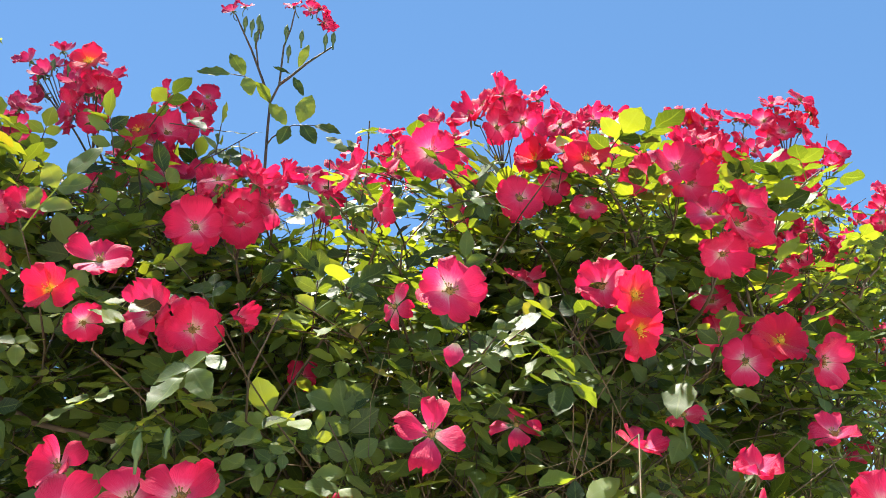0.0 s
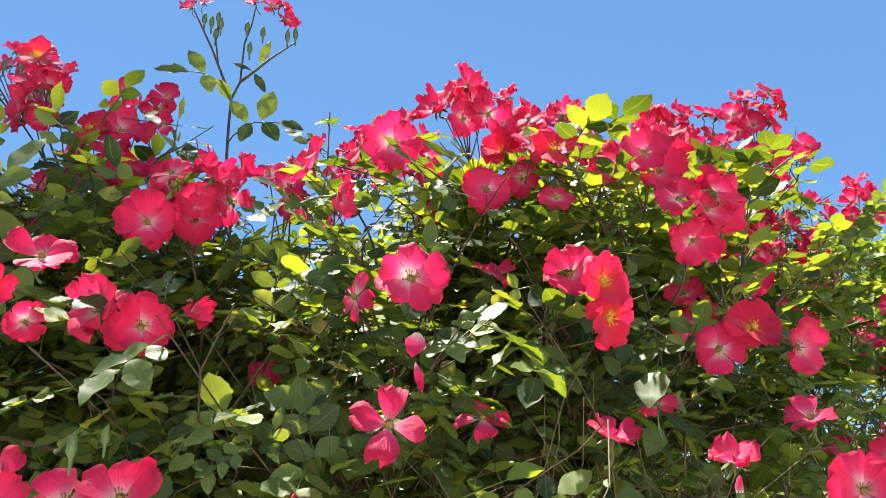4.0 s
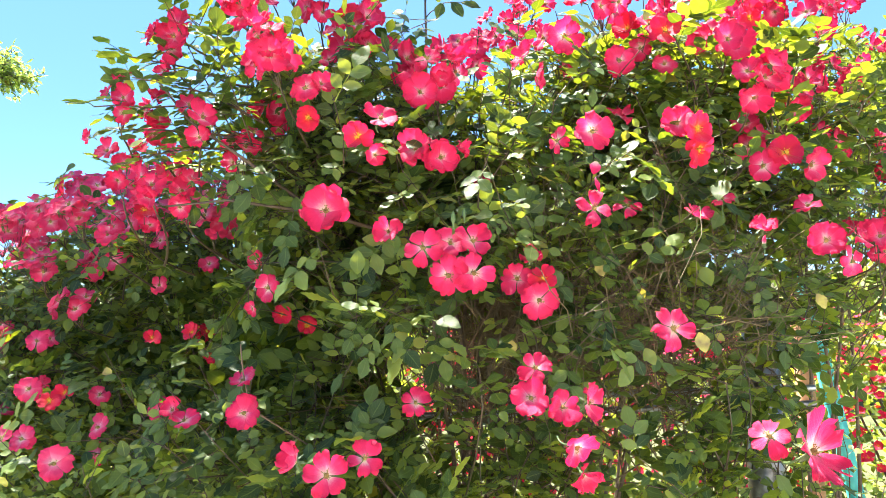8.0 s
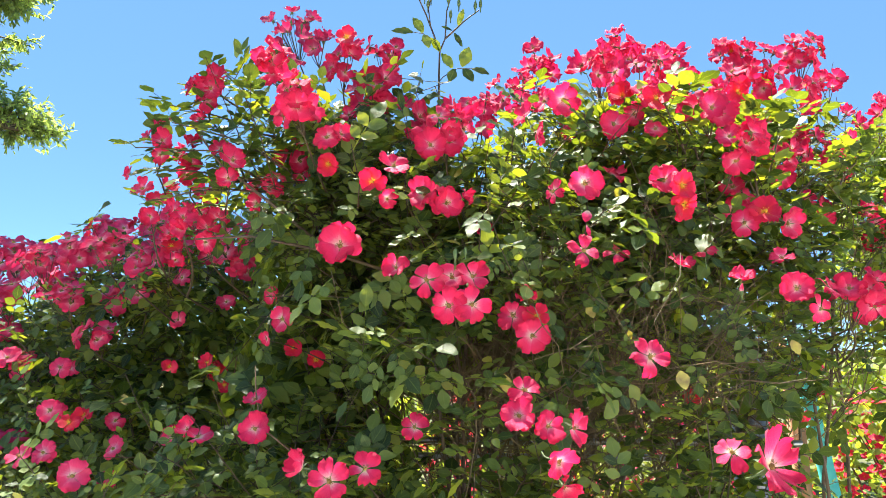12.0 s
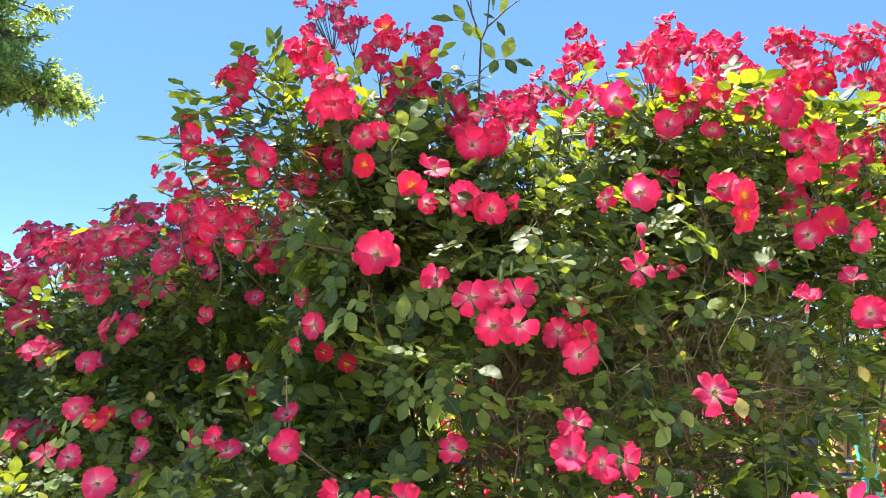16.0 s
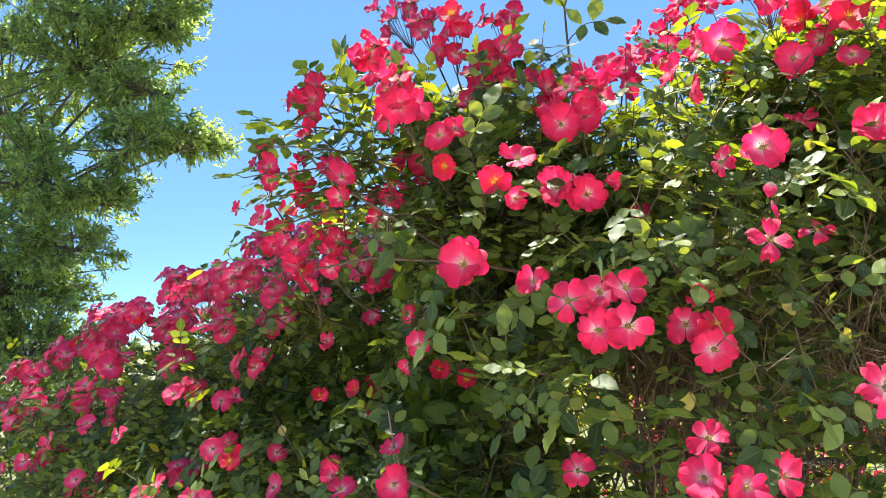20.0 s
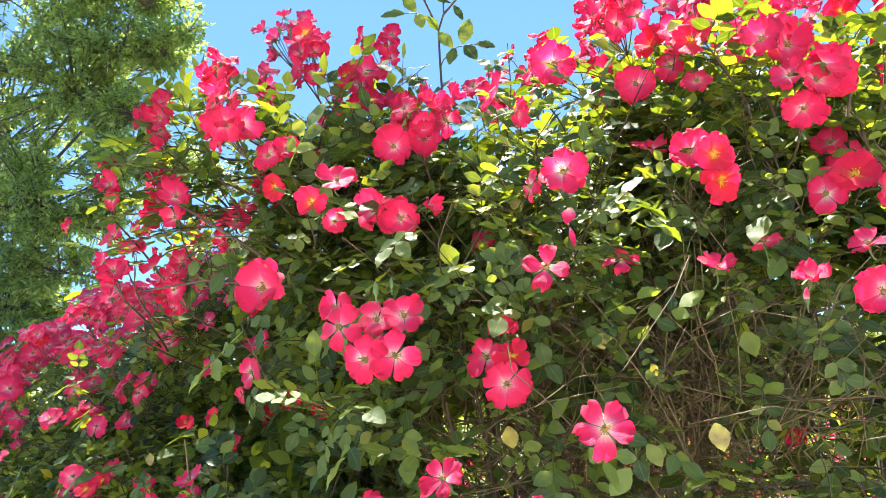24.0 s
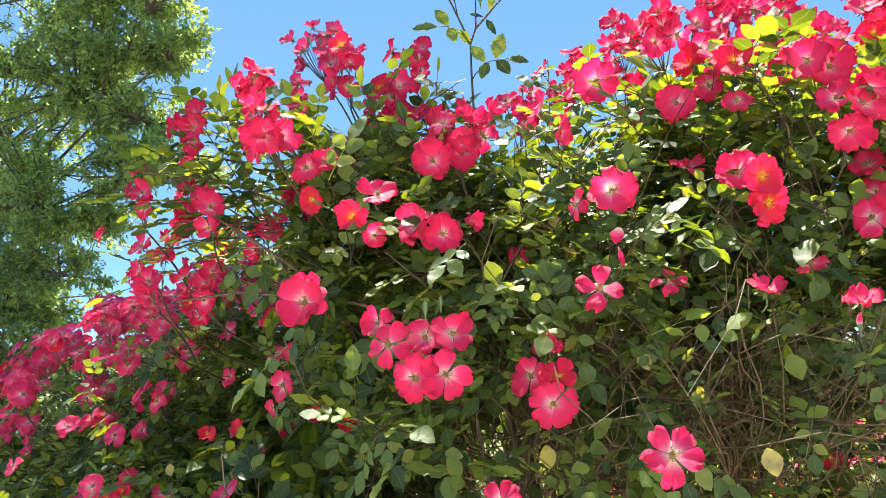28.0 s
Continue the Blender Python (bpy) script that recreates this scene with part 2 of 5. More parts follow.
def tube(bag, points, radii, sides=5):
    """A tapered tube along a bent line."""
    points = np.asarray(points, float)
    radii = np.broadcast_to(radii, len(points))
    run = rows_unit(np.gradient(points, axis=0))
    ref = np.array([0.3, 0.9, 0.31]) if abs(run[0, 2]) > 0.8 else np.array([0.0, 0.0, 1.0])
    a = rows_unit(np.cross(run, ref))
    b = np.cross(run, a)
    turn = np.linspace(0, 2 * math.pi, sides, endpoint=False)
    ring = points[:, None] + radii[:, None, None] * (np.cos(turn)[None, :, None] * a[:, None] + np.sin(turn)[None, :, None] * b[:, None])
    k = len(points)
    i, j = np.meshgrid(np.arange(k - 1), np.arange(sides), indexing="ij")
    p, q = (i * sides + j).ravel(), (i * sides + (j + 1) % sides).ravel()
    uv = np.stack([np.repeat(np.linspace(0, 1, k), sides), np.tile(np.linspace(0, 1, sides), k)], 1)
    return bag.add(ring, np.stack([p, q, q + sides, p + sides], 1), uv)


def bend(a, b, lift=(0, 0, 0), k=6):
    """A bowed line from a to b."""
    a, b, lift = np.asarray(a, float), np.asarray(b, float), np.asarray(lift, float)
    t = np.linspace(0, 1, k)[:, None]
    return a + (b - a) * t + lift * 4 * t * (1 - t)


def block(bag, m, size):
    """A box with its edges cut off a little, at the pose m."""
    x, y, z = [s / 2 for s in size]
    c = min(size) * 0.12
    pts, faces = [], []
    for lo, cut in ((-z, c), (-z + c, 0), (z - c, 0), (z, c)):
        pts += [(-x + cut, -y + cut, lo), (x - cut, -y + cut, lo), (x - cut, y - cut, lo), (-x + cut, y - cut, lo)]
    for r in range(3):
        for j in range(4):
            faces.append((r * 4 + j, r * 4 + (j + 1) % 4, r * 4 + 4 + (j + 1) % 4, r * 4 + 4 + j))
    faces += [(3, 2, 1, 0), (12, 13, 14, 15)]
    return bag.add([m @ Vector(p) for p in pts], faces)


# ---- leaves ----
def blade(rows, profile, jag):
    """One flat leaf blade of unit length: places across the rib, and its faces."""
    u = np.linspace(0, 1, rows)
    w = profile(u) * (1 + jag * np.where(np.arange(rows) % 2, 1, -1))
    w[-1] = 0.004
    grid = np.stack([np.repeat(u, 3), (w[:, None] * [-1, 0, 1]).ravel(), np.tile([1.0, 0.0, 1.0], rows)], 1)
    faces = [(r * 3 + c, r * 3 + c + 1, r * 3 + c + 4, r * 3 + c + 3) for r in range(rows - 1) for c in range(2)]
    return grid, np.array(faces), np.stack([np.repeat(u, 3), np.tile([0.0, 0.5, 1.0], rows)], 1)


def ovate(u):
    """Half the width of a rose leaflet: rounded at the foot, drawn out to a point."""
    return 0.325 * (u / 0.42) ** 0.66 * np.clip((1 - u) / 0.58, 0, 1) ** 0.91 + 0.006


FINE_BLADE = blade(12, ovate, 0.040)
ROSE_BLADE = blade(8, ovate, 0.03)
OAK_BLADE = blade(3, lambda u: np.interp(u, [0, 0.5, 1], [0.03, 0.19, 0.0]), 0.0)
PLAIN_BLADE = blade(5, ovate, 0.0)
SMALL_BLADE = blade(4, lambda u: 0.34 * np.sin(math.pi * u ** 0.85) + 0.01, 0.0)


def blades(bag, kind, base, along, normal, length, fold, curl, widen=1.0):
    """Adds many blades at once: arrays of foot, direction, upper side and length."""
    grid, faces, uv = kind
    n = len(base)
    if n == 0:
        return bag
    x = rows_unit(along)
    y = rows_unit(np.cross(normal, x))
    z = np.cross(x, y)
    length, fold, curl, widen = (np.broadcast_to(s, n)[:, None] for s in (length, fold, curl, widen))
    gx, gy = grid[None, :, 0], grid[None, :, 1] * widen
    gz = fold * np.abs(gy) - curl * gx ** 2 + 0.03 * np.sin(9 * gx + 40 * gy)
    v = base[:, None] + length[..., None] * (gx[..., None] * x[:, None] + gy[..., None] * y[:, None] + gz[..., None] * z[:, None])
    k = grid.shape[0]
    f = (faces[None] + (np.arange(n) * k)[:, None, None]).reshape(-1, 4)
    return bag.add(v, f, np.tile(uv, (n, 1)))


def compound(rng, base, along, normal, size, count=5):
    """Feet, directions, upper sides and lengths of the leaflets of one rose leaf, and its stalk."""
    x = rows_unit(along)
    y = rows_unit(np.cross(normal, x))
    z = np.cross(x, y)
    out = []
    pairs = (count - 1) // 2
    droop = rng.uniform(0.0, 0.35)
    spine = [base + size * (x * t - z * droop * t * t) for t in np.linspace(0, 1.55, 5)]
    for k in range(pairs):
        t = 0.62 + 0.62 * k
        foot = base + size * (x * t - z * droop * t * t)
        for side in (-1, 1):
            way = x * rng.uniform(0.3, 0.6) + y * side * rng.uniform(0.8, 1.0) + z * rng.uniform(-0.3, 0.15)
            up = z + y * side * rng.uniform(-0.5, 0.1) + x * rng.uniform(-0.3, 0.3)
            out.append((foot, way, up, size * rng.uniform(0.78, 1.0) * (0.88 + 0.1 * k)))
    out.append((spine[-1], x - z * droop * 1.5, z + y * rng.uniform(-0.3, 0.3), size * rng.uniform(1.0, 1.18)))
    return out, spine


# ---- ground and the things behind the roses ----
bag = Bag()
bag.add([(-400, -400, 0), (400, -400, 0), (400, 400, 0), (-400, 400, 0)], [(0, 1, 2, 3)])
ground = tagged(new("ground", bag.mesh("ground", SOIL)), "grassy garden soil under the rose bushes", "ground", kind="structure")
# paving out of view, added pale so it throws light up into the leaves
bag = Bag()
block(bag, pose(0.0, -1.6, 0.012), (40.0, 4.4, 0.03))
tagged(new("pavement", bag.mesh("pavement", PAVING)), "unseen pale paving added to bounce sunlight up into the roses", "pavement", kind="structure")


# out-of-view wall, added to bounce sunlight onto the shaded fronts of the roses
bag = Bag()
block(bag, pose(6.4, -4.0, 1.8), (15.6, 0.3, 3.7))
tagged(new("bounce_wall", bag.mesh("bounce_wall", PLASTER)), "unseen pale wall added to bounce sunlight onto the roses", "wall", kind="structure")


# ---- flowers ----
def petal_mesh(name, seed, material, cup, wide, crumple=1.0):
    """One petal of unit length: narrow foot, broad heart-shaped end with a notched, ruffled rim that rolls back."""
    rng = np.random.default_rng(seed)
    rows, cols = 8, 9
    u, s = np.meshgrid(np.linspace(0.03, 1, rows), np.linspace(-1, 1, cols), indexing="ij")
    swell = 0.10 + 0.90 * np.sin(np.clip(u / 0.70, 0, 1) * math.pi / 2) ** 1.35
    round_end = np.where(u > 0.70, np.clip(1 - ((u - 0.70) / 0.335) ** 2.4, 0, 1) ** 0.5, 1)
    half = wide * swell * (0.30 * round_end + 0.70 * round_end ** 0.8)
    notch = rng.uniform(0.05, 0.14) * np.exp(-(s / 0.34) ** 2) * u ** 5
    lean = rng.uniform(-0.10, 0.10)
    x = u - notch - 0.05 * s * s * u ** 3 + (0.030 * np.sin(s * 9 + rng.uniform(0, 6))) * u ** 6
    y = half * s * (1 + 0.05 * np.sin(u * 9 + rng.uniform(0, 6))) + lean * u ** 2
    ruffle = (0.075 * np.sin(s * rng.uniform(2.5, 4.0) + rng.uniform(0, 6)) * u ** 2
              + 0.055 * np.sin(s * rng.uniform(7, 11) + rng.uniform(0, 6)) * u ** 5)
    trough = rng.uniform(-0.30, 0.50) * half * s * s * u
    roll = rng.uniform(0.25, 1.5) * np.clip(u - 0.62, 0, 1) ** 2 * (0.5 + 0.8 * np.abs(s + rng.uniform(-0.6, 0.6)))
    crease = 0.022 * np.exp(-(s / 0.16) ** 2) * np.sin(u * math.pi)
    z = cup * u ** 1.2 + trough + crumple * ruffle - crumple * roll - crease + rng.uniform(-0.10, 0.10) * s * u ** 2
    v = np.stack([x, y, z], -1).reshape(-1, 3)
    f = [(r * cols + c, r * cols + c + 1, (r + 1) * cols + c + 1, (r + 1) * cols + c) for r in range(rows - 1) for c in range(cols - 1)]
    return Bag().add(v, f, np.stack([u.ravel(), (s.ravel() + 1) / 2], 1)).mesh(name, material)


def stamen_mesh(name, material, seed):
    """A tuft of threads round a small dome, for a flower of unit radius."""
    rng = np.random.default_rng(seed)
    bag = Bag()
    tube(bag, [(0, 0, 0.02), (0, 0, 0.13), (0, 0, 0.18)], [0.12, 0.11, 0.03], 7)
    for k in range(9):
        a, r = rng.uniform(0, 6.28), rng.uniform(0.08, 0.26)
        top = (r * math.cos(a), r * math.sin(a), rng.uniform(0.16, 0.27))
        tube(bag, [(top[0] * 0.25, top[1] * 0.25, 0.02), top], [0.012, 0.012], 3)
        tube(bag, [np.subtract(top, (0.02, 0, 0.012)), np.add(top, (0, 0, 0.012)), np.add(top, (0.022, 0, -0.01))], [0.016, 0.044, 0.016], 3)
    return bag.mesh(name, material)


def calyx_mesh(name, seed, stalk):
    """The green cup, five sepals and stalk below a flower of unit radius; the stalk runs down -z and bends."""
    rng = np.random.default_rng(seed)
    bag = Bag()
    tube(bag, [(0, 0, 0.04), (0, 0, -0.06), (0, 0, -0.20), (0, 0, -0.28)], [0.13, 0.15, 0.12, 0.045], 7)
    tip = (rng.uniform(-0.2, 0.2), rng.uniform(-0.2, 0.2), -stalk)
    tube(bag, bend((0, 0, -0.26), tip, (rng.uniform(-0.2, 0.2), rng.uniform(-0.2, 0.2), 0)), np.linspace(0.045, 0.055, 6), 5)
    a = np.arange(5) * 1.2566 + 0.6
    way = np.stack([np.cos(a), np.sin(a), np.full(5, -0.35)], 1)
    blades(bag, SMALL_BLADE, np.stack([np.cos(a) * 0.1, np.sin(a) * 0.1, np.zeros(5)], 1), way, np.tile([0, 0, 1.0], (5, 1)), 0.55, 0.1, 0.3, 0.45)
    return bag.mesh(name, SEPAL)


def petal_pool(name, seed, material, count, cups, widths, crumple=1.0):
    """Petals of one colour, each with its own cup and width."""
    rng = np.random.default_rng(seed)
    return [petal_mesh(name, seed + k, material, rng.uniform(*cups), rng.uniform(*widths), crumple) for k in range(count)]


PETALS = {
    "pink": petal_pool("pink_petal", 100, PINK, 14, (0.05, 0.55), (0.47, 0.58)),
    "crumpled": petal_pool("pink_petal", 220, PINK, 12, (0.3, 1.0), (0.48, 0.60), 1.9),
    "rosy": petal_pool("rosy_petal", 140, ROSY, 8, (0.05, 0.55), (0.46, 0.56)),
    "narrow": petal_pool("pink_petal", 160, PINK, 8, (0.0, 0.4), (0.38, 0.46)),
    "red": petal_pool("red_petal", 180, RED, 8, (0.15, 0.60), (0.50, 0.60)),
    "faded": petal_pool("faded_petal", 190, FADED, 6, (0.45, 1.0), (0.44, 0.54)),
}
STAMENS = {"pink": stamen_mesh("old_stamens", TAN, 1), "red": stamen_mesh("fresh_stamens", GOLD, 2), "faded": stamen_mesh("dry_stamens", TAN, 3)}
STAMENS["rosy"] = STAMENS["pink"]
CALYXES = [calyx_mesh("calyx", 70 + k, s) for k, s in enumerate((1.3, 1.7, 1.0))]
SHORT_CALYXES = [calyx_mesh("calyx", 80 + k, 0.55) for k in range(3)]
LABELS = {"pink": "open single rose, pink-red petals with pale centre", "red": "fresh scarlet single rose with a golden centre",
          "rosy": "open single rose, rosy pink petals with pale centre", "faded": "small fading crimson rose"}
blooms = random.Random(4)
occupied = []


def rose(bush, x, y, z, d, turn=0.0, tilt=20.0, kind="pink", petals=5, short=False, narrow=False):
    """A rose of diameter d. turn: degrees by which it faces away from -y towards +x; tilt: upwards."""
    if bush == left_bush and kind == "pink":
        kind, d = "rosy", d * 1.2
    a, b = radians(turn), radians(tilt)
    face = Vector((math.sin(a) * math.cos(b), -math.cos(a) * math.cos(b), math.sin(b)))
    m = Matrix.Translation(Vector((x, y, z)) - bush.location) @ face.to_track_quat("Z", "Y").to_matrix().to_4x4() @ Matrix.Rotation(blooms.uniform(0, 6.28), 4, "Z")
    flower = part("flower", blooms.choice(SHORT_CALYXES if short else CALYXES), bush, m @ Matrix.Scale(d * (0.40 if short else 0.375), 4), LABELS[kind])
    pool = PETALS[kind]
    if kind == "pink":
        pool = PETALS["crumpled" if blooms.random() < (0.55 if short else 0.12) else "narrow" if blooms.random() < 0.3 else "pink"]
    if narrow:
        pool = PETALS["narrow"]
    if petals == 5 and blooms.random() < 0.25:
        petals = blooms.choice((6, 7, 8))
    open_wide = blooms.uniform(-10, 14)
    for k in range(petals):
        data = blooms.choice(pool)
        swing = Matrix.Rotation(radians(360 / petals * k + blooms.uniform(-8, 8)), 4, "Z") @ Matrix.Rotation(radians(open_wide + blooms.uniform(-16, 16)), 4, "Y") @ Matrix.Rotation(radians(blooms.uniform(-16, 16)), 4, "X")
        part("petal", data, flower, swing @ Matrix.Translation((0.05, 0, 0.015 * (k % 2))) @ Matrix.Scale(blooms.uniform(0.90, 1.12), 4))
    part("stamen_tuft", STAMENS[kind], flower, Matrix.Identity(4), "golden stamens" if kind == "red" else "pale brown stamens")
    occupied.append((x, y, z))
    return Vector((x, y, z)) - face * d * 0.24


def truss(bush, x, y, z, count, spread=0.035, d=0.05, kind="pink", turn=0.0, tilt=18.0, buds=0):
    """A truss of several roses that face out from its middle, each on its own thin stalk that springs from one bowed stem."""
    foot = np.array([x + blooms.uniform(-0.05, 0.05), y + blooms.uniform(0.10, 0.20), z - spread - blooms.uniform(0.06, 0.11)])
    node = np.array([x + blooms.uniform(-0.01, 0.01), y + 0.5 * spread + 0.012, z - 0.9 * spread - 0.025])
    origin = np.array(bush.location)
    flat = 1.0
    if bush == left_bush:
        flat, tilt = 0.65, tilt + 20
    bag = Bag()
    tube(bag, bend(foot, node, (blooms.uniform(-0.015, 0.015), -0.01, 0.0), 6) - origin, np.linspace(0.0022, 0.0014, 6), 5)
    for k in range(count + buds):
        a, r = k * 2.4 + blooms.uniform(-0.5, 0.5), spread * math.sqrt((k % count + 0.4) / count)
        dx, dz = r * math.cos(a) * (2 - flat) ** 0.5, r * math.sin(a) * flat
        if k < count:
            back = rose(bush, x + dx, y + blooms.uniform(-0.5, 0.5) * spread, z + dz, d * blooms.uniform(0.90, 1.20),
                        turn + dx / spread * 62 + blooms.uniform(-25, 25), tilt + dz / spread * 36 + blooms.uniform(-15, 15),
                        kind if y < 1.3 or blooms.random() < 0.92 else "red", short=True)
        else:
            back = Vector((x + 1.15 * dx, y - 0.3 * spread, z - abs(dz) * 0.8 - 0.01))
            bud(bush, back[0], back[1], back[2] + 0.012, blooms.uniform(0.009, 0.012))
        tube(bag, bend(node, back, (0, 0, -0.004), 4) - origin, [0.0011, 0.0009, 0.0008, 0.0008], 4)
    part("stalk", bag.mesh("stalk", STEM), bush)


def bud(bush, x, y, z, size=0.011):
    """A small green bud with a pointed tip on a thin stalk."""
    bag = Bag()
    p = np.array([x, y, z]) - np.array(bush.location)
    tube(bag, [p - [0, 0, size * 1.6], p - [0, 0, size * 0.7], p - [0, 0, size * 0.2], p + [0, 0, size * 0.5], p + [0.001, 0, size * 1.1]],
         [size * 0.10, size * 0.14, size * 0.36, size * 0.30, size * 0.03], 7)
    return part("bud", bag.mesh("bud", SEPAL), bush)


# ---- the three rose bushes ----
middle_bush = thing("rose_bush", 0.1, 1.6, 0, "large climbing rose bush covered in pink-red single roses", "rose bush", "rose bushes")
left_bush = thing("rose_bush", -1.1, 2.3, 0, "lower rose bush in shade with crimson-pink flower trusses", "rose bush", "rose bushes")
right_bush = thing("rose_bush", 0.95, 1.95, 0, "sunlit rose bush with yellow-green leaves and red roses", "rose bush", "rose bushes")

shoots = np.random.default_rng(11)


def lobe_shoots(rng, c, r, count, length, inner=0.45, outer=0.95, low=-0.75):
    """Foot and direction of shoots in an egg-shaped mass of leaves."""
    out = []
    while len(out) < count:
        q = rows_unit(rng.normal(size=3))
        if q[2] < low:
            continue
        k = rng.uniform(inner ** 2, outer ** 2) ** 0.5
        foot = np.add(c, np.multiply(r, q) * k) - 0.5 * length * q
        way = rows_unit(q * [1, 1, 0.8] + [0, -0.15, 0.45] + rng.normal(size=3) * 0.45)
        out.append((foot, way, q))
    return out


def grow(rng, c, r, count, length=0.21, leaves=10, size=0.0280, inner=0.58, outer=0.95, low=-0.75):
    """Grows leafy shoots in one mass: its leaves as (foot, way, up, size, number of leaflets), and its twigs."""
    found, twigs = [], []
    for foot, way, q in lobe_shoots(rng, c, r, count, length, inner, outer, low):
        long = length * rng.uniform(0.6, 1.25)
        tip = foot + way * long
        line = bend(foot, tip, rng.normal(size=3) * 0.03, 5)
        twigs.append((line, 0.0015))
        side = rows_unit(np.cross(way, rng.normal(size=3)))
        other = np.cross(way, side)
        for k in range(leaves):
            t = (k + rng.uniform(0.2, 0.9)) / leaves
            a = k * 2.4 + rng.uniform(-0.4, 0.4)
            out = side * math.cos(a) + other * math.sin(a)
            place = line[0] + (line[-1] - line[0]) * t + (line[2] - (line[0] + line[-1]) / 2) * 4 * t * (1 - t)
            direction = rows_unit(out + way * 0.6 + [0, -0.12, -0.1])
            up = rows_unit(q * 0.22 + np.array([0.05, -0.16, 0.95]) + rng.normal(size=3) * 0.32)
            found.append((len(twigs) - 1, place, direction, up, size * rng.choice([0.55, 0.8, 0.95, 1.05, 1.2]) * rng.uniform(0.9, 1.1), 5 if rng.random() < 0.7 else 7 if rng.random() < 0.4 else 3))
    return found, twigs


EYES = np.array([row[1:4] for row in PATH])


def clear(place, reach=0.30):
    """Whether a place keeps away from the camera's way and its nearest flowers."""
    return np.min(np.linalg.norm(EYES - place, axis=1)) > reach


def forward(place):
    """Whether a place stands out in front of the middle bush's rounded, receding side."""
    x, y, z = place
    if min(math.dist(place, gap) for gap in ((0.109, 0.982, 1.632), (-0.104, 1.056, 1.535))) < 0.055:
        return True
    return y < 0.95 + 0.75 * max(0.0, x - 0.15) + 0.5 * max(0.0, z - 1.7)


def sparse(place):
    """Whether a place lies low in the right half of the roses, where few leaves grow round the trellis."""
    for c, r in (((0.60, 1.42, 1.37), (0.19, 0.34, 0.105)), ((0.86, 1.90, 1.36), (0.20, 0.30, 0.11)), ((0.20, 1.60, 1.35), (0.42, 0.36, 0.11))):
        if sum(((p - q) / k) ** 2 for p, q, k in zip(place, c, r)) < 1:
            return True
    return False


def shades_rose(roses, p, reach=0.035):
    """Whether a place lies just before one of the roses."""
    d = roses - p
    return bool(np.any((np.abs(d[:, 0]) < reach) & (np.abs(d[:, 2]) < reach) & (d[:, 1] > 0) & (d[:, 1] < 0.30)))


def plant(bush, leaves, twigs, singles, seed, ceiling=3.0):
    """Builds the leaves of a bush: some as parts of their own, the rest as one mass, and its thin twigs."""
    rng = np.random.default_rng(seed)
    origin = np.array(bush.location)
    roses = np.array(occupied)
    mass, stalks = Bag(), Bag()
    feet, ways, ups, sizes, kept = [], [], [], [], []
    held = {}
    front = roses[roses[:, 1] < 1.32]
    bare = {i for i, (line, radius) in enumerate(twigs) if bush == middle_bush and
            (forward(line[-1]) or line[-1][2] > ceiling - 0.04 - 0.1 * abs(line[-1][0] - 0.4) or
             (line[-1][0] > -0.22 and any(shades_rose(front, p, 0.022) for p in line[1:])))}
    for shoot, place, way, up, size, count in leaves:
        if shoot in bare or not clear(place) or place[2] > ceiling - 0.10 * abs(place[0] - 0.4) - 0.8 * max(0.0, place[0] - 0.85):
            continue
        if bush == middle_bush and forward(place):
            continue
        if bush != left_bush and sparse(place) and rng.random() < 0.48:
            continue
        tip = place + way * size
        near = np.linalg.norm(roses - tip, axis=1).min()
        hides = shades_rose(roses, tip, 0.03)
        if near < 0.028 or (hides and rng.random() < (1.0 if place[1] < 1.25 else 0.85 if place[2] < 1.85 else 0.55)):
            continue
        kept.append((place, way, up, size, count))
        held[shoot] = held.get(shoot, 0) + 1
    order = sorted(range(len(kept)), key=lambda i: kept[i][0][1] + 0.25 * abs(kept[i][0][0]))
    alone = set(order[:singles])
    for i, (place, way, up, size, count) in enumerate(kept):
        if i in alone:
            shape = LEAF_SHAPES[count][i % 4]
            x = rows_unit(way)
            y = rows_unit(np.cross(up, x))
            z = np.cross(x, y)
            m = Matrix(((x[0], y[0], z[0], 0), (x[1], y[1], z[1], 0), (x[2], y[2], z[2], 0), (0, 0, 0, 1)))
            part("leaf", shape, bush, Matrix.Translation(Vector(place - origin)) @ m @ Matrix.Scale(size, 4))
            continue
        got, spine = compound(rng, place, way, up, size, count)
        for foot, w, u, s in got:
            feet.append(foot), ways.append(w), ups.append(u), sizes.append(s)
        tube(stalks, np.array(spine)[[0, 4]] - origin, [0.0009, 0.0006], 3)
    feet, ways, ups, sizes = (np.array(c) for c in (feet, ways, ups, sizes))
    close = (feet[:, 1] < 1.35) & (feet[:, 2] > 1.15) & (np.abs(feet[:, 0]) < 0.7)
    for shape, pick in ((ROSE_BLADE, close), (PLAIN_BLADE, ~close)):
        n = int(pick.sum())
        blades(mass, shape, feet[pick] - origin, ways[pick], ups[pick], sizes[pick],
               rng.uniform(-0.05, 0.45, n), rng.uniform(-0.1, 0.3, n), rng.uniform(0.85, 1.15, n))
    tagged(part("foliage", mass.mesh("foliage", LEAF), bush), kind="stuff")
    for i, (line, radius) in enumerate(twigs):
        if i in bare or held.get(i, 0) < 4:
            continue
        tube(stalks, line - origin, np.linspace(radius, radius * 0.45, len(line)), 4)
    tagged(part("brushwood", stalks.mesh("brushwood", STEM), bush), kind="stuff")


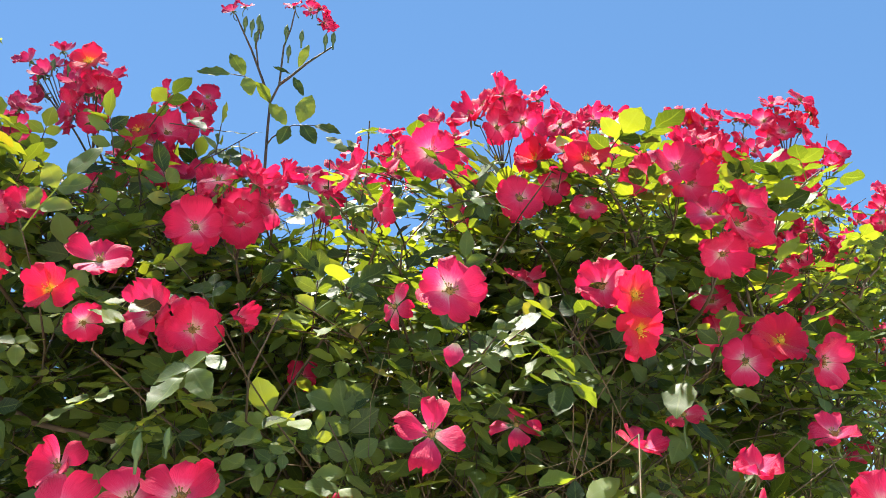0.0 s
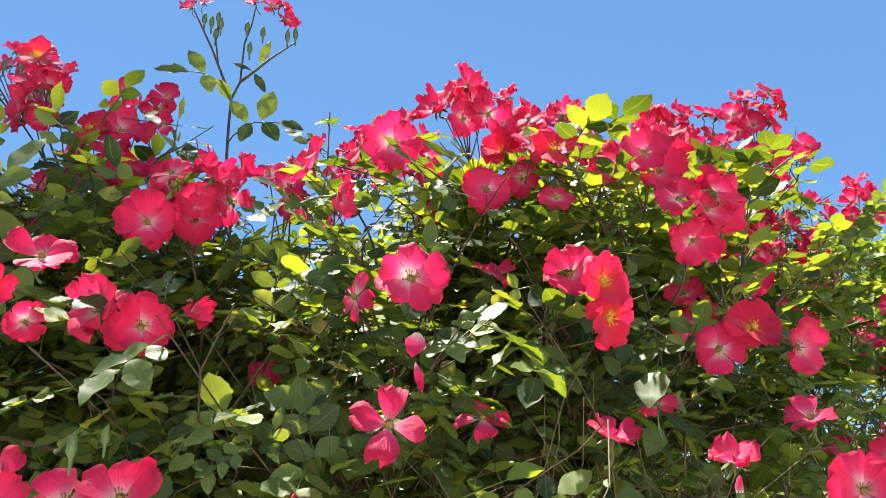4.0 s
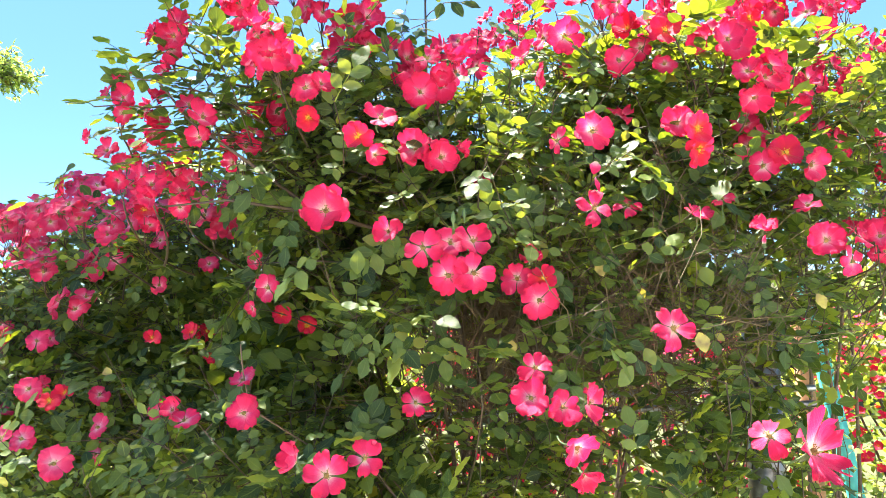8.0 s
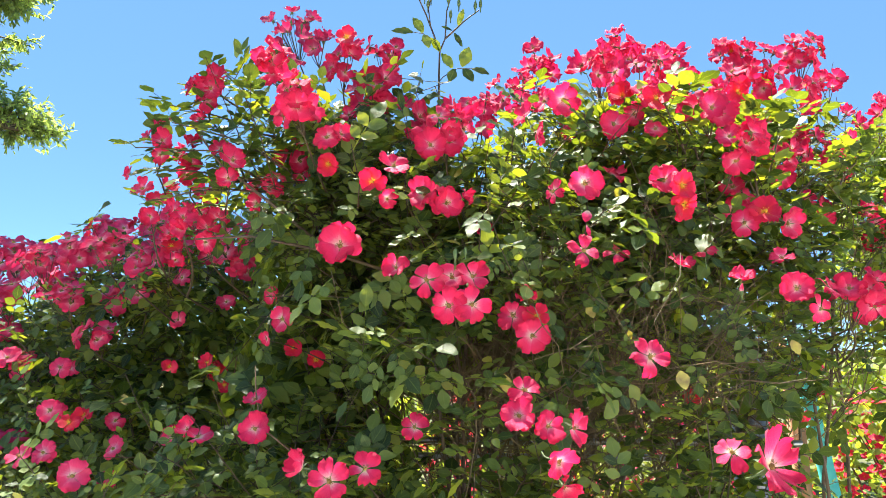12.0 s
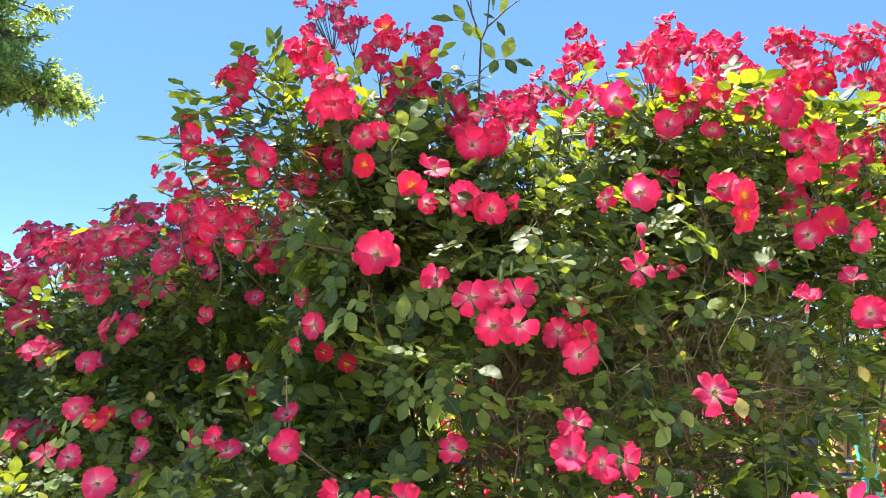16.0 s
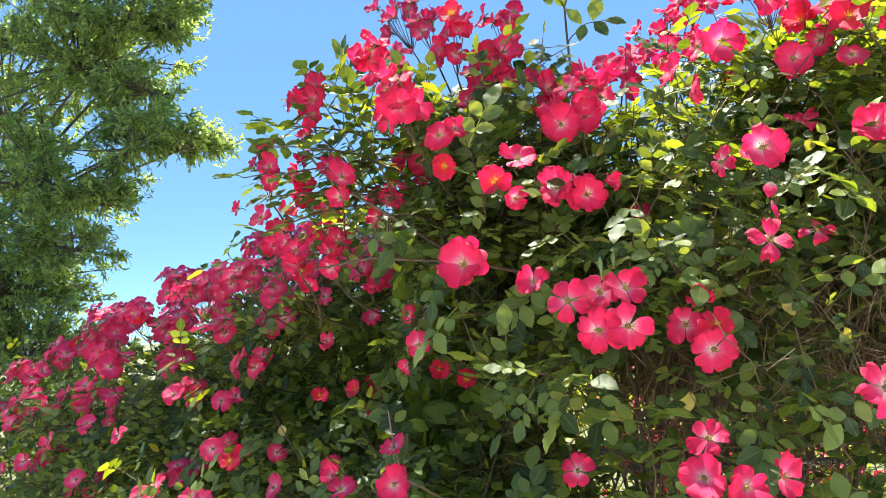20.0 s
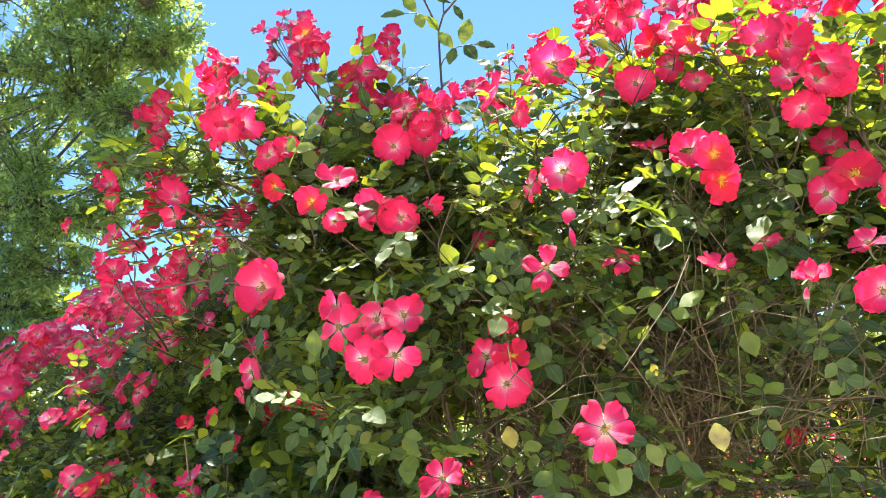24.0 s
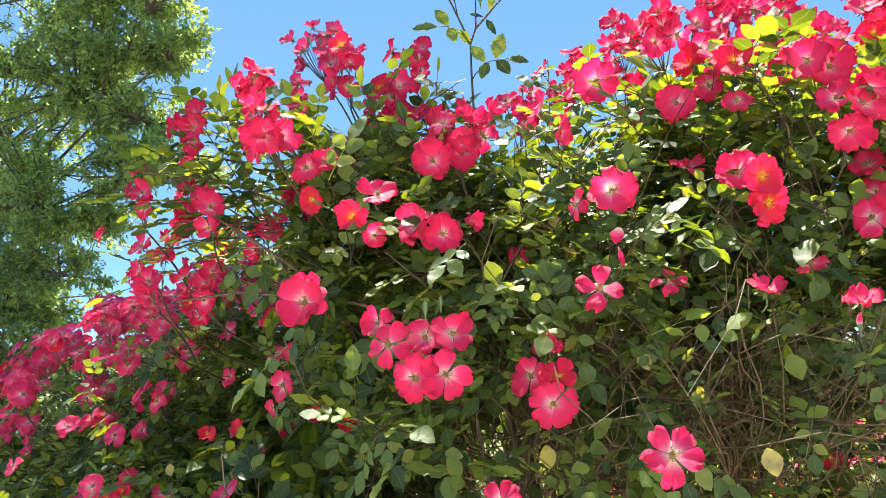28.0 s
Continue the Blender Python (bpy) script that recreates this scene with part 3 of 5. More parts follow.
def tangle(bush, c, r, count, seed, thick=1.0):
    """Thin bare stems that cross inside a bush, as one mass."""
    rng = np.random.default_rng(seed)
    bag = Bag()
    for k in range(count):
        q = rows_unit(rng.normal(size=3))
        a = np.add(c, np.multiply(r, q) * rng.uniform(0.1, 0.72)) + [0, 0, -0.12]
        way = rows_unit(rng.normal(size=3) * [0.6, 0.5, 0.4] + [0, -0.1, 0.75])
        line = bend(a, a + way * rng.uniform(0.12, 0.30), rng.normal(size=3) * 0.05, 6) + rng.normal(size=(6, 3)) * 0.004
        if np.min([np.linalg.norm(EYES - p, axis=1).min() for p in line]) > 0.3:
            tube(bag, line - np.array(bush.location), np.linspace(1.0, 0.5, 6) * rng.uniform(0.0007, 0.0021) * thick, 4)
    tagged(part("tangle", bag.mesh("tangle", TWIG), bush), kind="stuff")


def core(bush, masses, seed):
    """The dense leaves inside a bush, as one mass: (middle, reach, number)."""
    rng = np.random.default_rng(seed)
    bag = Bag()
    for c, reach, n in masses:
        q = rows_unit(rng.normal(size=(n, 3))) * rng.uniform(0, 1, (n, 1)) ** 0.4
        blades(bag, SMALL_BLADE, np.add(c, q * reach) - np.array(bush.location), rng.normal(size=(n, 3)), rng.normal(size=(n, 3)) * 0.6 + [0, -0.4, 0.6],
               rng.uniform(0.035, 0.055, n), 0.2, 0.1)
    tagged(part("inner_foliage", bag.mesh("inner_foliage", LEAF), bush), kind="stuff")


def leaf_shape(seed, count):
    """One whole rose leaf of unit leaflet length, as a mesh that leaves can share."""
    rng = np.random.default_rng(seed)
    bag = Bag()
    got, spine = compound(rng, np.zeros(3), np.array([1.0, 0, 0]), np.array([0, 0, 1.0]), 1.0, count)
    f, w, u, s = (np.array(c) for c in zip(*got))
    blades(bag, FINE_BLADE, f, w, u, s, rng.uniform(0.0, 0.4, len(f)), rng.uniform(-0.05, 0.3, len(f)))
    tube(bag, spine, np.linspace(0.03, 0.016, 5), 3)
    return bag.mesh("rose_leaf", LEAF)


LEAF_SHAPES = {n: [leaf_shape(200 + 10 * n + k, n) for k in range(4)] for n in (3, 5, 7)}


def canes(bush, feet, tips, radius=0.007, seed=1):
    """Woody stems from the ground up into the bush."""
    rng = np.random.default_rng(seed)
    origin = np.array(bush.location)
    for (fx, fy), tip in zip(feet, tips):
        bag = Bag()
        line = bend((fx, fy, -0.02), tip, rng.normal(size=3) * [0.06, 0.03, 0.05], 10) + rng.normal(size=(10, 3)) * 0.005
        tube(bag, line - origin, np.linspace(radius, radius * 0.4, 10), 6)
        part("cane", bag.mesh("cane", CANE), bush)

# roses of the middle bush
B = middle_bush
rose(B, -0.150, 1.060, 1.640, 0.082, -4, 10, petals=8)
rose(B, -0.165, 1.085, 1.652, 0.055, -30, 25)
rose(B, -0.022, 0.980, 1.585, 0.066, -15, 15)
rose(B, 0.008, 0.970, 1.550, 0.068, 5, -5)
rose(B, 0.012, 1.000, 1.590, 0.055, 10, 40)
rose(B, 0.040, 1.005, 1.592, 0.060, 20, 35)
rose(B, 0.038, 0.975, 1.552, 0.064, 25, 0)
rose(B, -0.070, 1.085, 1.612, 0.052, -20, 20)
rose(B, 0.104, 1.100, 1.543, 0.060, -15, 20)
rose(B, 0.137, 1.085, 1.543, 0.050, 10, 30, "red")
rose(B, 0.130, 1.075, 1.514, 0.064, 10, -5)
rose(B, 0.125, 1.110, 1.570, 0.045, 15, 50)
rose(B, 0.070, 1.290, 1.702, 0.044, 15, 15)
rose(B, -0.024, 1.200, 1.832, 0.066, 0, 5)
truss(B, 0.000, 1.230, 1.872, 5, 0.035, 0.055)
truss(B, 0.020, 1.270, 1.900, 4, 0.030, 0.050)
rose(B, -0.112, 1.120, 1.750, 0.056, -10, 5, "red")
rose(B, -0.080, 1.130, 1.778, 0.062, 15, 35)
rose(B, -0.090, 1.140, 1.727, 0.042, 20, -15)
rose(B, 0.003, 1.125, 1.718, 0.066, 15, 5)
rose(B, -0.030, 1.130, 1.733, 0.062, -35, 15)
rose(B, 0.030, 1.160, 1.735, 0.040, 60, 10)
rose(B, 0.210, 1.078, 1.740, 0.070, 5, 5)
rose(B, 0.168, 1.110, 1.735, 0.050, -60, 0)
rose(B, 0.372, 1.130, 1.750, 0.060, 15, 5, "red")
rose(B, 0.350, 1.150, 1.762, 0.066, -15, 20)
rose(B, 0.378, 1.145, 1.722, 0.062, 20, -25, "red")
rose(B, 0.310, 1.320, 1.812, 0.055, 30, 60)
rose(B, 0.530, 1.195, 1.722, 0.066, 0, 25, "red")
rose(B, 0.556, 1.180, 1.700, 0.076, 25, -5)
rose(B, 0.498, 1.205, 1.705, 0.060, -40, 0)
rose(B, 0.192, 1.000, 1.628, 0.064, 5, 30, petals=4, narrow=True)
rose(B, 0.262, 1.106, 1.640, 0.054, 15, 40, petals=4, narrow=True)
rose(B, 0.242, 0.868, 1.487, 0.064, 8, 15, narrow=True)
rose(B, -0.040, 1.080, 1.382, 0.054, 0, 20)
rose(B, -0.268, 1.230, 1.540, 0.056, -20, 10)
rose(B, -0.300, 1.260, 1.508, 0.036, -40, -10)
rose(B, -0.278, 1.370, 1.492, 0.042, 10, 10, "red")
rose(B, -0.240, 1.400, 1.470, 0.046, 0, 15, "red")
rose(B, -0.320, 1.360, 1.588, 0.042, -20, 15)
rose(B, -0.258, 1.040, 1.382, 0.056, -5, 20)
rose(B, -0.270, 1.080, 1.418, 0.050, -10, 55)
rose(B, -0.360, 1.110, 1.362, 0.052, 30, 50)
rose(B, -0.400, 1.180, 1.365, 0.046, -10, 30)
rose(B, 0.490, 1.020, 1.580, 0.060, -10, 25)
rose(B, 0.500, 1.080, 1.630, 0.050, -20, 50)
rose(B, 0.522, 1.020, 1.553, 0.050, 30, 0)
rose(B, 0.545, 1.040, 1.585, 0.048, 50, 30)
truss(B, 0.610, 1.070, 1.580, 4, 0.030, 0.052)
rose(B, 0.100, 0.905, 1.445, 0.052, -5, 35)
rose(B, 0.090, 0.870, 1.418, 0.056, -20, 20)
rose(B, 0.125, 0.885, 1.405, 0.052, 10, 10)
rose(B, 0.168, 0.960, 1.395, 0.056, 40, 20)
rose(B, 0.130, 0.840, 1.372, 0.054, 35, -20)
rose(B, 0.136, 0.842, 1.345, 0.048, 30, -30)
rose(B, 0.330, 0.760, 1.380, 0.070, 25, 25)
rose(B, 0.298, 0.775, 1.392, 0.052, -40, 30)
rose(B, -0.130, 0.885, 1.340, 0.066, 0, 20)
rose(B, -0.092, 0.915, 1.350, 0.056, 20, 30)
rose(B, -0.165, 0.900, 1.352, 0.050, -40, 25)
rose(B, 0.200, 1.200, 1.912, 0.078, 5, -5)
rose(B, 0.170, 1.215, 1.915, 0.055, -50, 10)
rose(B, 0.300, 1.270, 1.892, 0.070, 5, 5)
rose(B, 0.380, 1.290, 1.890, 0.056, 0, 25)
rose(B, 0.378, 1.270, 1.940, 0.068, -10, 25, "red")
truss(B, 0.350, 1.310, 1.955, 4, 0.035, 0.055)
truss(B, 0.480, 1.285, 1.940, 5, 0.040, 0.062)
rose(B, 0.520, 1.215, 1.850, 0.076, 10, 0)
truss(B, 0.490, 1.190, 1.835, 4, 0.035, 0.058)
rose(B, 0.450, 1.200, 1.900, 0.068, -10, 15)
truss(B, 0.285, 1.325, 2.020, 6, 0.034, 0.055)
rose(B, 0.130, 1.150, 1.865, 0.060, -60, 30)
rose(B, 0.150, 1.170, 1.845, 0.056, 70, 0)
truss(B, 0.440, 1.720, 2.215, 8, 0.050, 0.055)
truss(B, 0.550, 1.760, 2.190, 8, 0.050, 0.055)
truss(B, 0.250, 1.860, 2.240, 8, 0.045, 0.055)
truss(B, 0.150, 1.480, 2.030, 10, 0.050, 0.042)
truss(B, 0.110, 1.800, 2.080, 5, 0.050, 0.050)
truss(B, 0.420, 1.500, 2.060, 4, 0.060, 0.055)
truss(B, 0.580, 1.420, 1.800, 3, 0.030, 0.055)
rose(B, 0.420, 1.170, 1.652, 0.048, -20, 60)
rose(B, 0.360, 1.110, 1.622, 0.052, 25, 55)
rose(B, 0.450, 1.110, 1.602, 0.046, 0, 55)
rose(B, 0.460, 1.380, 1.410, 0.044, 10, 15, "red")
# its upper left crown
truss(B, -0.327, 1.493, 2.175, 11, 0.052, 0.042, "faded", 0, 25, 5)
truss(B, -0.270, 1.460, 2.125, 4, 0.025, 0.040, "faded", 0, 30, 3)
rose(B, -0.300, 1.210, 1.992, 0.066, -10, 25)
truss(B, -0.300, 1.220, 1.985, 4, 0.022, 0.052)
truss(B, -0.240, 1.140, 1.890, 8, 0.032, 0.054)
rose(B, -0.180, 1.270, 2.050, 0.052, 0, 20, "red")
truss(B, -0.185, 1.310, 2.025, 5, 0.032, 0.048)
truss(B, -0.130, 1.480, 2.105, 5, 0.034, 0.052)
truss(B, -0.140, 1.370, 1.990, 9, 0.045, 0.050)
rose(B, -0.180, 1.330, 1.925, 0.048, 10, 20)
rose(B, -0.192, 1.160, 1.832, 0.060, 5, 15)
rose(B, -0.170, 1.170, 1.840, 0.050, 30, 30)
rose(B, -0.190, 1.175, 1.792, 0.050, -5, -10, "red")
truss(B, -0.310, 1.360, 2.020, 4, 0.025, 0.042, "faded")
truss(B, -0.410, 1.220, 1.937, 5, 0.025, 0.044)
rose(B, -0.430, 1.250, 1.890, 0.036, -20, 20)
truss(B, -0.480, 1.190, 1.835, 4, 0.030, 0.036)
truss(B, -0.460, 1.280, 1.820, 4, 0.035, 0.040)
rose(B, -0.500, 1.140, 1.765, 0.030, -60, 20)
truss(B, -0.405, 1.110, 1.690, 3, 0.018, 0.038)
truss(B, -0.320, 1.280, 1.770, 4, 0.035, 0.046)
truss(B, -0.280, 1.340, 1.840, 4, 0.035, 0.046)
rose(B, -0.190, 1.350, 1.880, 0.044, 20, 40)
truss(B, -0.460, 1.400, 1.775, 5, 0.040, 0.044)
truss(B, -0.530, 1.400, 1.680, 4, 0.030, 0.044)
truss(B, 0.350, 1.560, 2.120, 3, 0.050, 0.056)
truss(B, 0.500, 1.600, 2.130, 4, 0.050, 0.056)
truss(B, 0.230, 1.450, 1.980, 3, 0.045, 0.052)
truss(B, 0.060, 1.420, 1.960, 4, 0.045, 0.050)
truss(B, -0.060, 1.350, 1.930, 3, 0.035, 0.050)

# roses of the lower bush in shade
B = left_bush
truss(B, -0.440, 1.500, 1.670, 4, 0.030, 0.050)
truss(B, -0.460, 1.680, 1.760, 5, 0.040, 0.050)
rose(B, -0.570, 1.590, 1.640, 0.048, -10, 35)
rose(B, -0.480, 1.620, 1.590, 0.044, 0, 50)
rose(B, -0.580, 1.610, 1.550, 0.046, -10, 15)
truss(B, -0.550, 1.790, 1.440, 3, 0.025, 0.042, "red")
truss(B, -0.670, 1.870, 1.810, 9, 0.050, 0.052)
truss(B, -0.670, 1.620, 1.620, 4, 0.035, 0.050)
truss(B, -0.790, 1.750, 1.610, 4, 0.030, 0.054)
truss(B, -0.770, 1.630, 1.520, 5, 0.035, 0.050)
truss(B, -0.880, 1.770, 1.720, 9, 0.055, 0.056)
truss(B, -1.050, 1.880, 1.715, 9, 0.055, 0.056)
truss(B, -1.160, 1.950, 1.740, 10, 0.060, 0.058)
truss(B, -1.030, 2.210, 1.850, 9, 0.050, 0.048)
truss(B, -1.100, 2.340, 1.860, 9, 0.055, 0.050)
truss(B, -0.850, 2.150, 1.840, 9, 0.060, 0.050)
truss(B, -1.380, 2.270, 1.650, 10, 0.060, 0.058)
truss(B, -1.250, 2.350, 1.690, 8, 0.060, 0.056)
truss(B, -1.160, 1.920, 1.535, 8, 0.045, 0.054)
truss(B, -1.020, 1.770, 1.455, 5, 0.035, 0.052)
rose(B, -0.860, 1.710, 1.440, 0.050, 10, 30)
truss(B, -1.270, 1.780, 1.540, 9, 0.050, 0.056)
truss(B, -1.500, 2.050, 1.600, 10, 0.060, 0.058)
truss(B, -1.700, 2.110, 1.570, 10, 0.060, 0.060)
truss(B, -1.880, 2.590, 1.670, 10, 0.070, 0.060)
truss(B, -2.160, 2.920, 1.710, 10, 0.080, 0.060)
truss(B, -2.020, 2.310, 1.510, 10, 0.070, 0.060)
truss(B, -1.850, 2.150, 1.420, 8, 0.070, 0.058)
truss(B, -2.250, 2.450, 1.350, 9, 0.080, 0.060)
rose(B, -1.400, 1.950, 1.370, 0.048, 0, 20)
truss(B, -1.440, 1.900, 1.210, 5, 0.040, 0.055)
truss(B, -1.700, 2.050, 1.270, 5, 0.060, 0.055)
rose(B, -0.860, 1.670, 1.342, 0.050, -10, 25)
truss(B, -1.020, 1.730, 1.275, 5, 0.038, 0.052)
rose(B, -0.650, 1.230, 1.320, 0.042, 0, 40)
rose(B, -0.580, 1.190, 1.290, 0.056, 0, 30)
rose(B, -0.650, 1.470, 1.240, 0.048, 0, 20)
rose(B, -0.655, 1.500, 1.345, 0.040, 40, 30)
rose(B, -0.680, 1.420, 1.362, 0.046, 0, 40, "red")
rose(B, -0.520, 1.450, 1.322, 0.050, -20, 30)
truss(B, -0.560, 1.700, 1.720, 5, 0.050, 0.048)
truss(B, -0.620, 1.600, 1.700, 4, 0.045, 0.046)
truss(B, -0.750, 1.800, 1.740, 6, 0.055, 0.050)
truss(B, -0.800, 1.980, 1.830, 6, 0.055, 0.050)
truss(B, -0.950, 2.050, 1.800, 6, 0.060, 0.052)
truss(B, -0.950, 1.820, 1.640, 5, 0.050, 0.052)
truss(B, -1.220, 2.100, 1.720, 7, 0.060, 0.056)
truss(B, -1.120, 1.860, 1.620, 5, 0.050, 0.054)
truss(B, -1.420, 2.000, 1.640, 6, 0.060, 0.056)
truss(B, -1.580, 2.250, 1.660, 7, 0.070, 0.058)
truss(B, -1.750, 2.400, 1.660, 7, 0.070, 0.058)
truss(B, -1.360, 2.050, 1.660, 7, 0.065, 0.056)
truss(B, -1.350, 1.880, 1.440, 4, 0.050, 0.052)
truss(B, -1.560, 2.000, 1.440, 5, 0.060, 0.054)
truss(B, -0.500, 1.780, 1.700, 4, 0.045, 0.046)

# roses of the sunlit bush

# scattered roses low on the left bush
rose(B, -0.905, 1.540, 1.467, 0.050, 14, 30)
rose(B, -1.191, 1.620, 1.408, 0.050, 14, 40)
rose(B, -0.744, 1.420, 1.371, 0.050, 14, 20)
rose(B, -0.697, 1.400, 1.351, 0.048, 24, 45, "red")
rose(B, -0.911, 1.470, 1.295, 0.055, -22, 37)
rose(B, -1.156, 1.540, 1.299, 0.052, 14, 45)
rose(B, -0.947, 1.470, 1.279, 0.050, 5, 40)
rose(B, -0.795, 1.540, 1.448, 0.046, 14, 25)
rose(B, -1.490, 1.670, 1.302, 0.050, -6, 35)
rose(B, -1.420, 1.670, 1.321, 0.050, -1, 25)
rose(B, -0.451, 1.420, 1.463, 0.045, -16, 35, "red")
rose(B, -0.542, 1.470, 1.452, 0.044, 14, 30, "red")
rose(B, -1.078, 1.580, 1.384, 0.046, -15, 20)
rose(B, -1.343, 1.670, 1.368, 0.050, -15, 15)
rose(B, -1.508, 1.720, 1.411, 0.050, -5, 30)
rose(B, -0.598, 1.370, 1.308, 0.048, -20, 30)
rose(B, -0.416, 1.420, 1.420, 0.042, 15, 40, "red")
rose(B, -0.796, 1.420, 1.286, 0.050, -25, 40)

B = right_bush
truss(B, 0.630, 1.880, 2.210, 8, 0.050, 0.055)
truss(B, 0.700, 1.710, 2.195, 8, 0.050, 0.055)
truss(B, 0.760, 1.680, 2.160, 8, 0.050, 0.055)
truss(B, 0.805, 1.590, 2.165, 9, 0.042, 0.052)
truss(B, 0.880, 1.620, 2.110, 3, 0.025, 0.048)
truss(B, 0.720, 1.650, 1.990, 4, 0.040, 0.055)
truss(B, 0.790, 1.560, 2.060, 4, 0.040, 0.055)
truss(B, 0.640, 1.560, 2.080, 5, 0.045, 0.055)
truss(B, 0.960, 1.760, 1.960, 4, 0.040, 0.055)
truss(B, 0.850, 1.650, 2.095, 3, 0.025, 0.050)
truss(B, 1.150, 1.860, 2.105, 8, 0.050, 0.052)
truss(B, 0.825, 1.615, 1.965, 6, 0.040, 0.055)
truss(B, 0.710, 1.530, 1.890, 4, 0.040, 0.055)
truss(B, 1.050, 1.910, 1.990, 4, 0.040, 0.055)
truss(B, 1.080, 1.890, 2.095, 3, 0.045, 0.055)
truss(B, 1.120, 1.780, 1.860, 3, 0.045, 0.055)
truss(B, 1.110, 1.880, 1.820, 3, 0.050, 0.055)
truss(B, 1.090, 1.770, 1.750, 4, 0.050, 0.055)
truss(B, 0.790, 1.390, 1.600, 3, 0.030, 0.055)
truss(B, 0.850, 1.660, 1.820, 3, 0.040, 0.055)
truss(B, 0.950, 1.700, 1.620, 4, 0.060, 0.055)
truss(B, 0.900, 1.900, 1.400, 6, 0.120, 0.050)


# small trusses where the middle bush leans over the lower one
for bush, x, y, z, count in ((middle_bush, -0.42, 1.26, 1.70, 4), (middle_bush, -0.52, 1.28, 1.75, 4), (middle_bush, -0.36, 1.18, 1.80, 3), (left_bush, -0.60, 1.42, 1.66, 4),
                             (left_bush, -0.70, 1.52, 1.70, 5), (left_bush, -0.82, 1.60, 1.60, 5), (left_bush, -0.95, 1.68, 1.69, 5), (left_bush, -1.18, 1.78, 1.66, 5)):
    truss(bush, x, y, z, count, 0.036, 0.046, tilt=32.0)


# ---- leaves and stems of the bushes ----
leaves, twigs = [], []
for c, r, count, low in [
        ((0.10, 1.55, 1.50), (0.46, 0.58, 0.42), 225, -0.35), ((0.10, 1.62, 1.70), (0.44, 0.38, 0.32), 110, -0.2),
        ((0.50, 1.52, 1.62), (0.34, 0.42, 0.38), 150, -0.35), ((0.44, 1.55, 1.90), (0.34, 0.26, 0.15), 75, -0.2), ((-0.22, 1.48, 1.70), (0.20, 0.30, 0.34), 110, -0.4),
        ((-0.32, 1.27, 1.78), (0.10, 0.08, 0.12), 9, -0.8), ((-0.22, 1.38, 1.93), (0.16, 0.14, 0.12), 34, -0.4),
        ((-0.30, 1.38, 1.15), (0.36, 0.34, 0.26), 62, -0.3), ((0.06, 1.25, 1.10), (0.34, 0.36, 0.27), 70, -0.3),
        ((0.45, 1.20, 1.14), (0.28, 0.30, 0.24), 50, -0.1), ((0.62, 1.38, 1.46), (0.16, 0.10, 0.14), 26, -0.8), ((0.60, 1.44, 1.34), (0.24, 0.12, 0.20), 34, -0.8), ((0.05, 1.6, 0.60), (0.75, 0.50, 0.40), 40, -0.8)]:
    a, b = grow(shoots, c, r, count, low=low)
    leaves, twigs = leaves + [(k + len(twigs), *rest) for k, *rest in a], twigs + b
plant(middle_bush, leaves, twigs, 300, 21, 2.10)

leaves, twigs = [], []
for c, r, count, low in [
        ((-0.78, 2.05, 1.35), (0.52, 0.42, 0.37), 145, -0.6), ((-0.68, 1.92, 1.62), (0.26, 0.26, 0.22), 70, -0.6), ((-1.40, 2.32, 1.28), (0.52, 0.46, 0.36), 130, -0.6),
        ((-2.00, 2.72, 1.33), (0.52, 0.50, 0.36), 95, -0.6), ((-1.05, 2.38, 1.46), (0.36, 0.34, 0.38), 70, -0.4),
        ((-0.60, 1.60, 1.62), (0.13, 0.15, 0.10), 14, -0.6), ((-0.78, 1.60, 1.08), (0.40, 0.36, 0.26), 72, -0.3), ((-1.50, 2.20, 0.75), (0.90, 0.50, 0.45), 35, -0.8),
        ((-2.10, 2.50, 1.00), (0.50, 0.45, 0.40), 28, -0.5), ((-1.45, 1.98, 1.15), (0.50, 0.30, 0.25), 60, -0.5)]:
    a, b = grow(shoots, c, r, count, low=low)
    leaves, twigs = leaves + [(k + len(twigs), *rest) for k, *rest in a], twigs + b
plant(left_bush, leaves, twigs, 200, 22)

leaves, twigs = [], []
for c, r, count, low in [
        ((0.92, 1.88, 1.72), (0.34, 0.16, 0.38), 36, -0.5), ((0.70, 1.74, 1.85), (0.34, 0.14, 0.28), 50, -0.3),
        ((0.95, 1.70, 1.42), (0.26, 0.26, 0.22), 26, -0.5), ((0.95, 1.95, 0.70), (0.40, 0.40, 0.40), 30, -0.8)]:
    a, b = grow(shoots, c, r, count, low=low)
    leaves, twigs = leaves + [(k + len(twigs), *rest) for k, *rest in a], twigs + b
plant(right_bush, leaves, twigs, 200, 23, 2.16)


tangle(middle_bush, (0.18, 1.62, 1.50), (0.58, 0.46, 0.45), 1100, 51)
tangle(middle_bush, (0.28, 1.34, 1.54), (0.45, 0.26, 0.26), 520, 56, 0.55)
tangle(left_bush, (-1.10, 2.15, 1.35), (0.80, 0.35, 0.35), 300, 52)
tangle(right_bush, (0.90, 1.85, 1.65), (0.35, 0.22, 0.40), 160, 53)


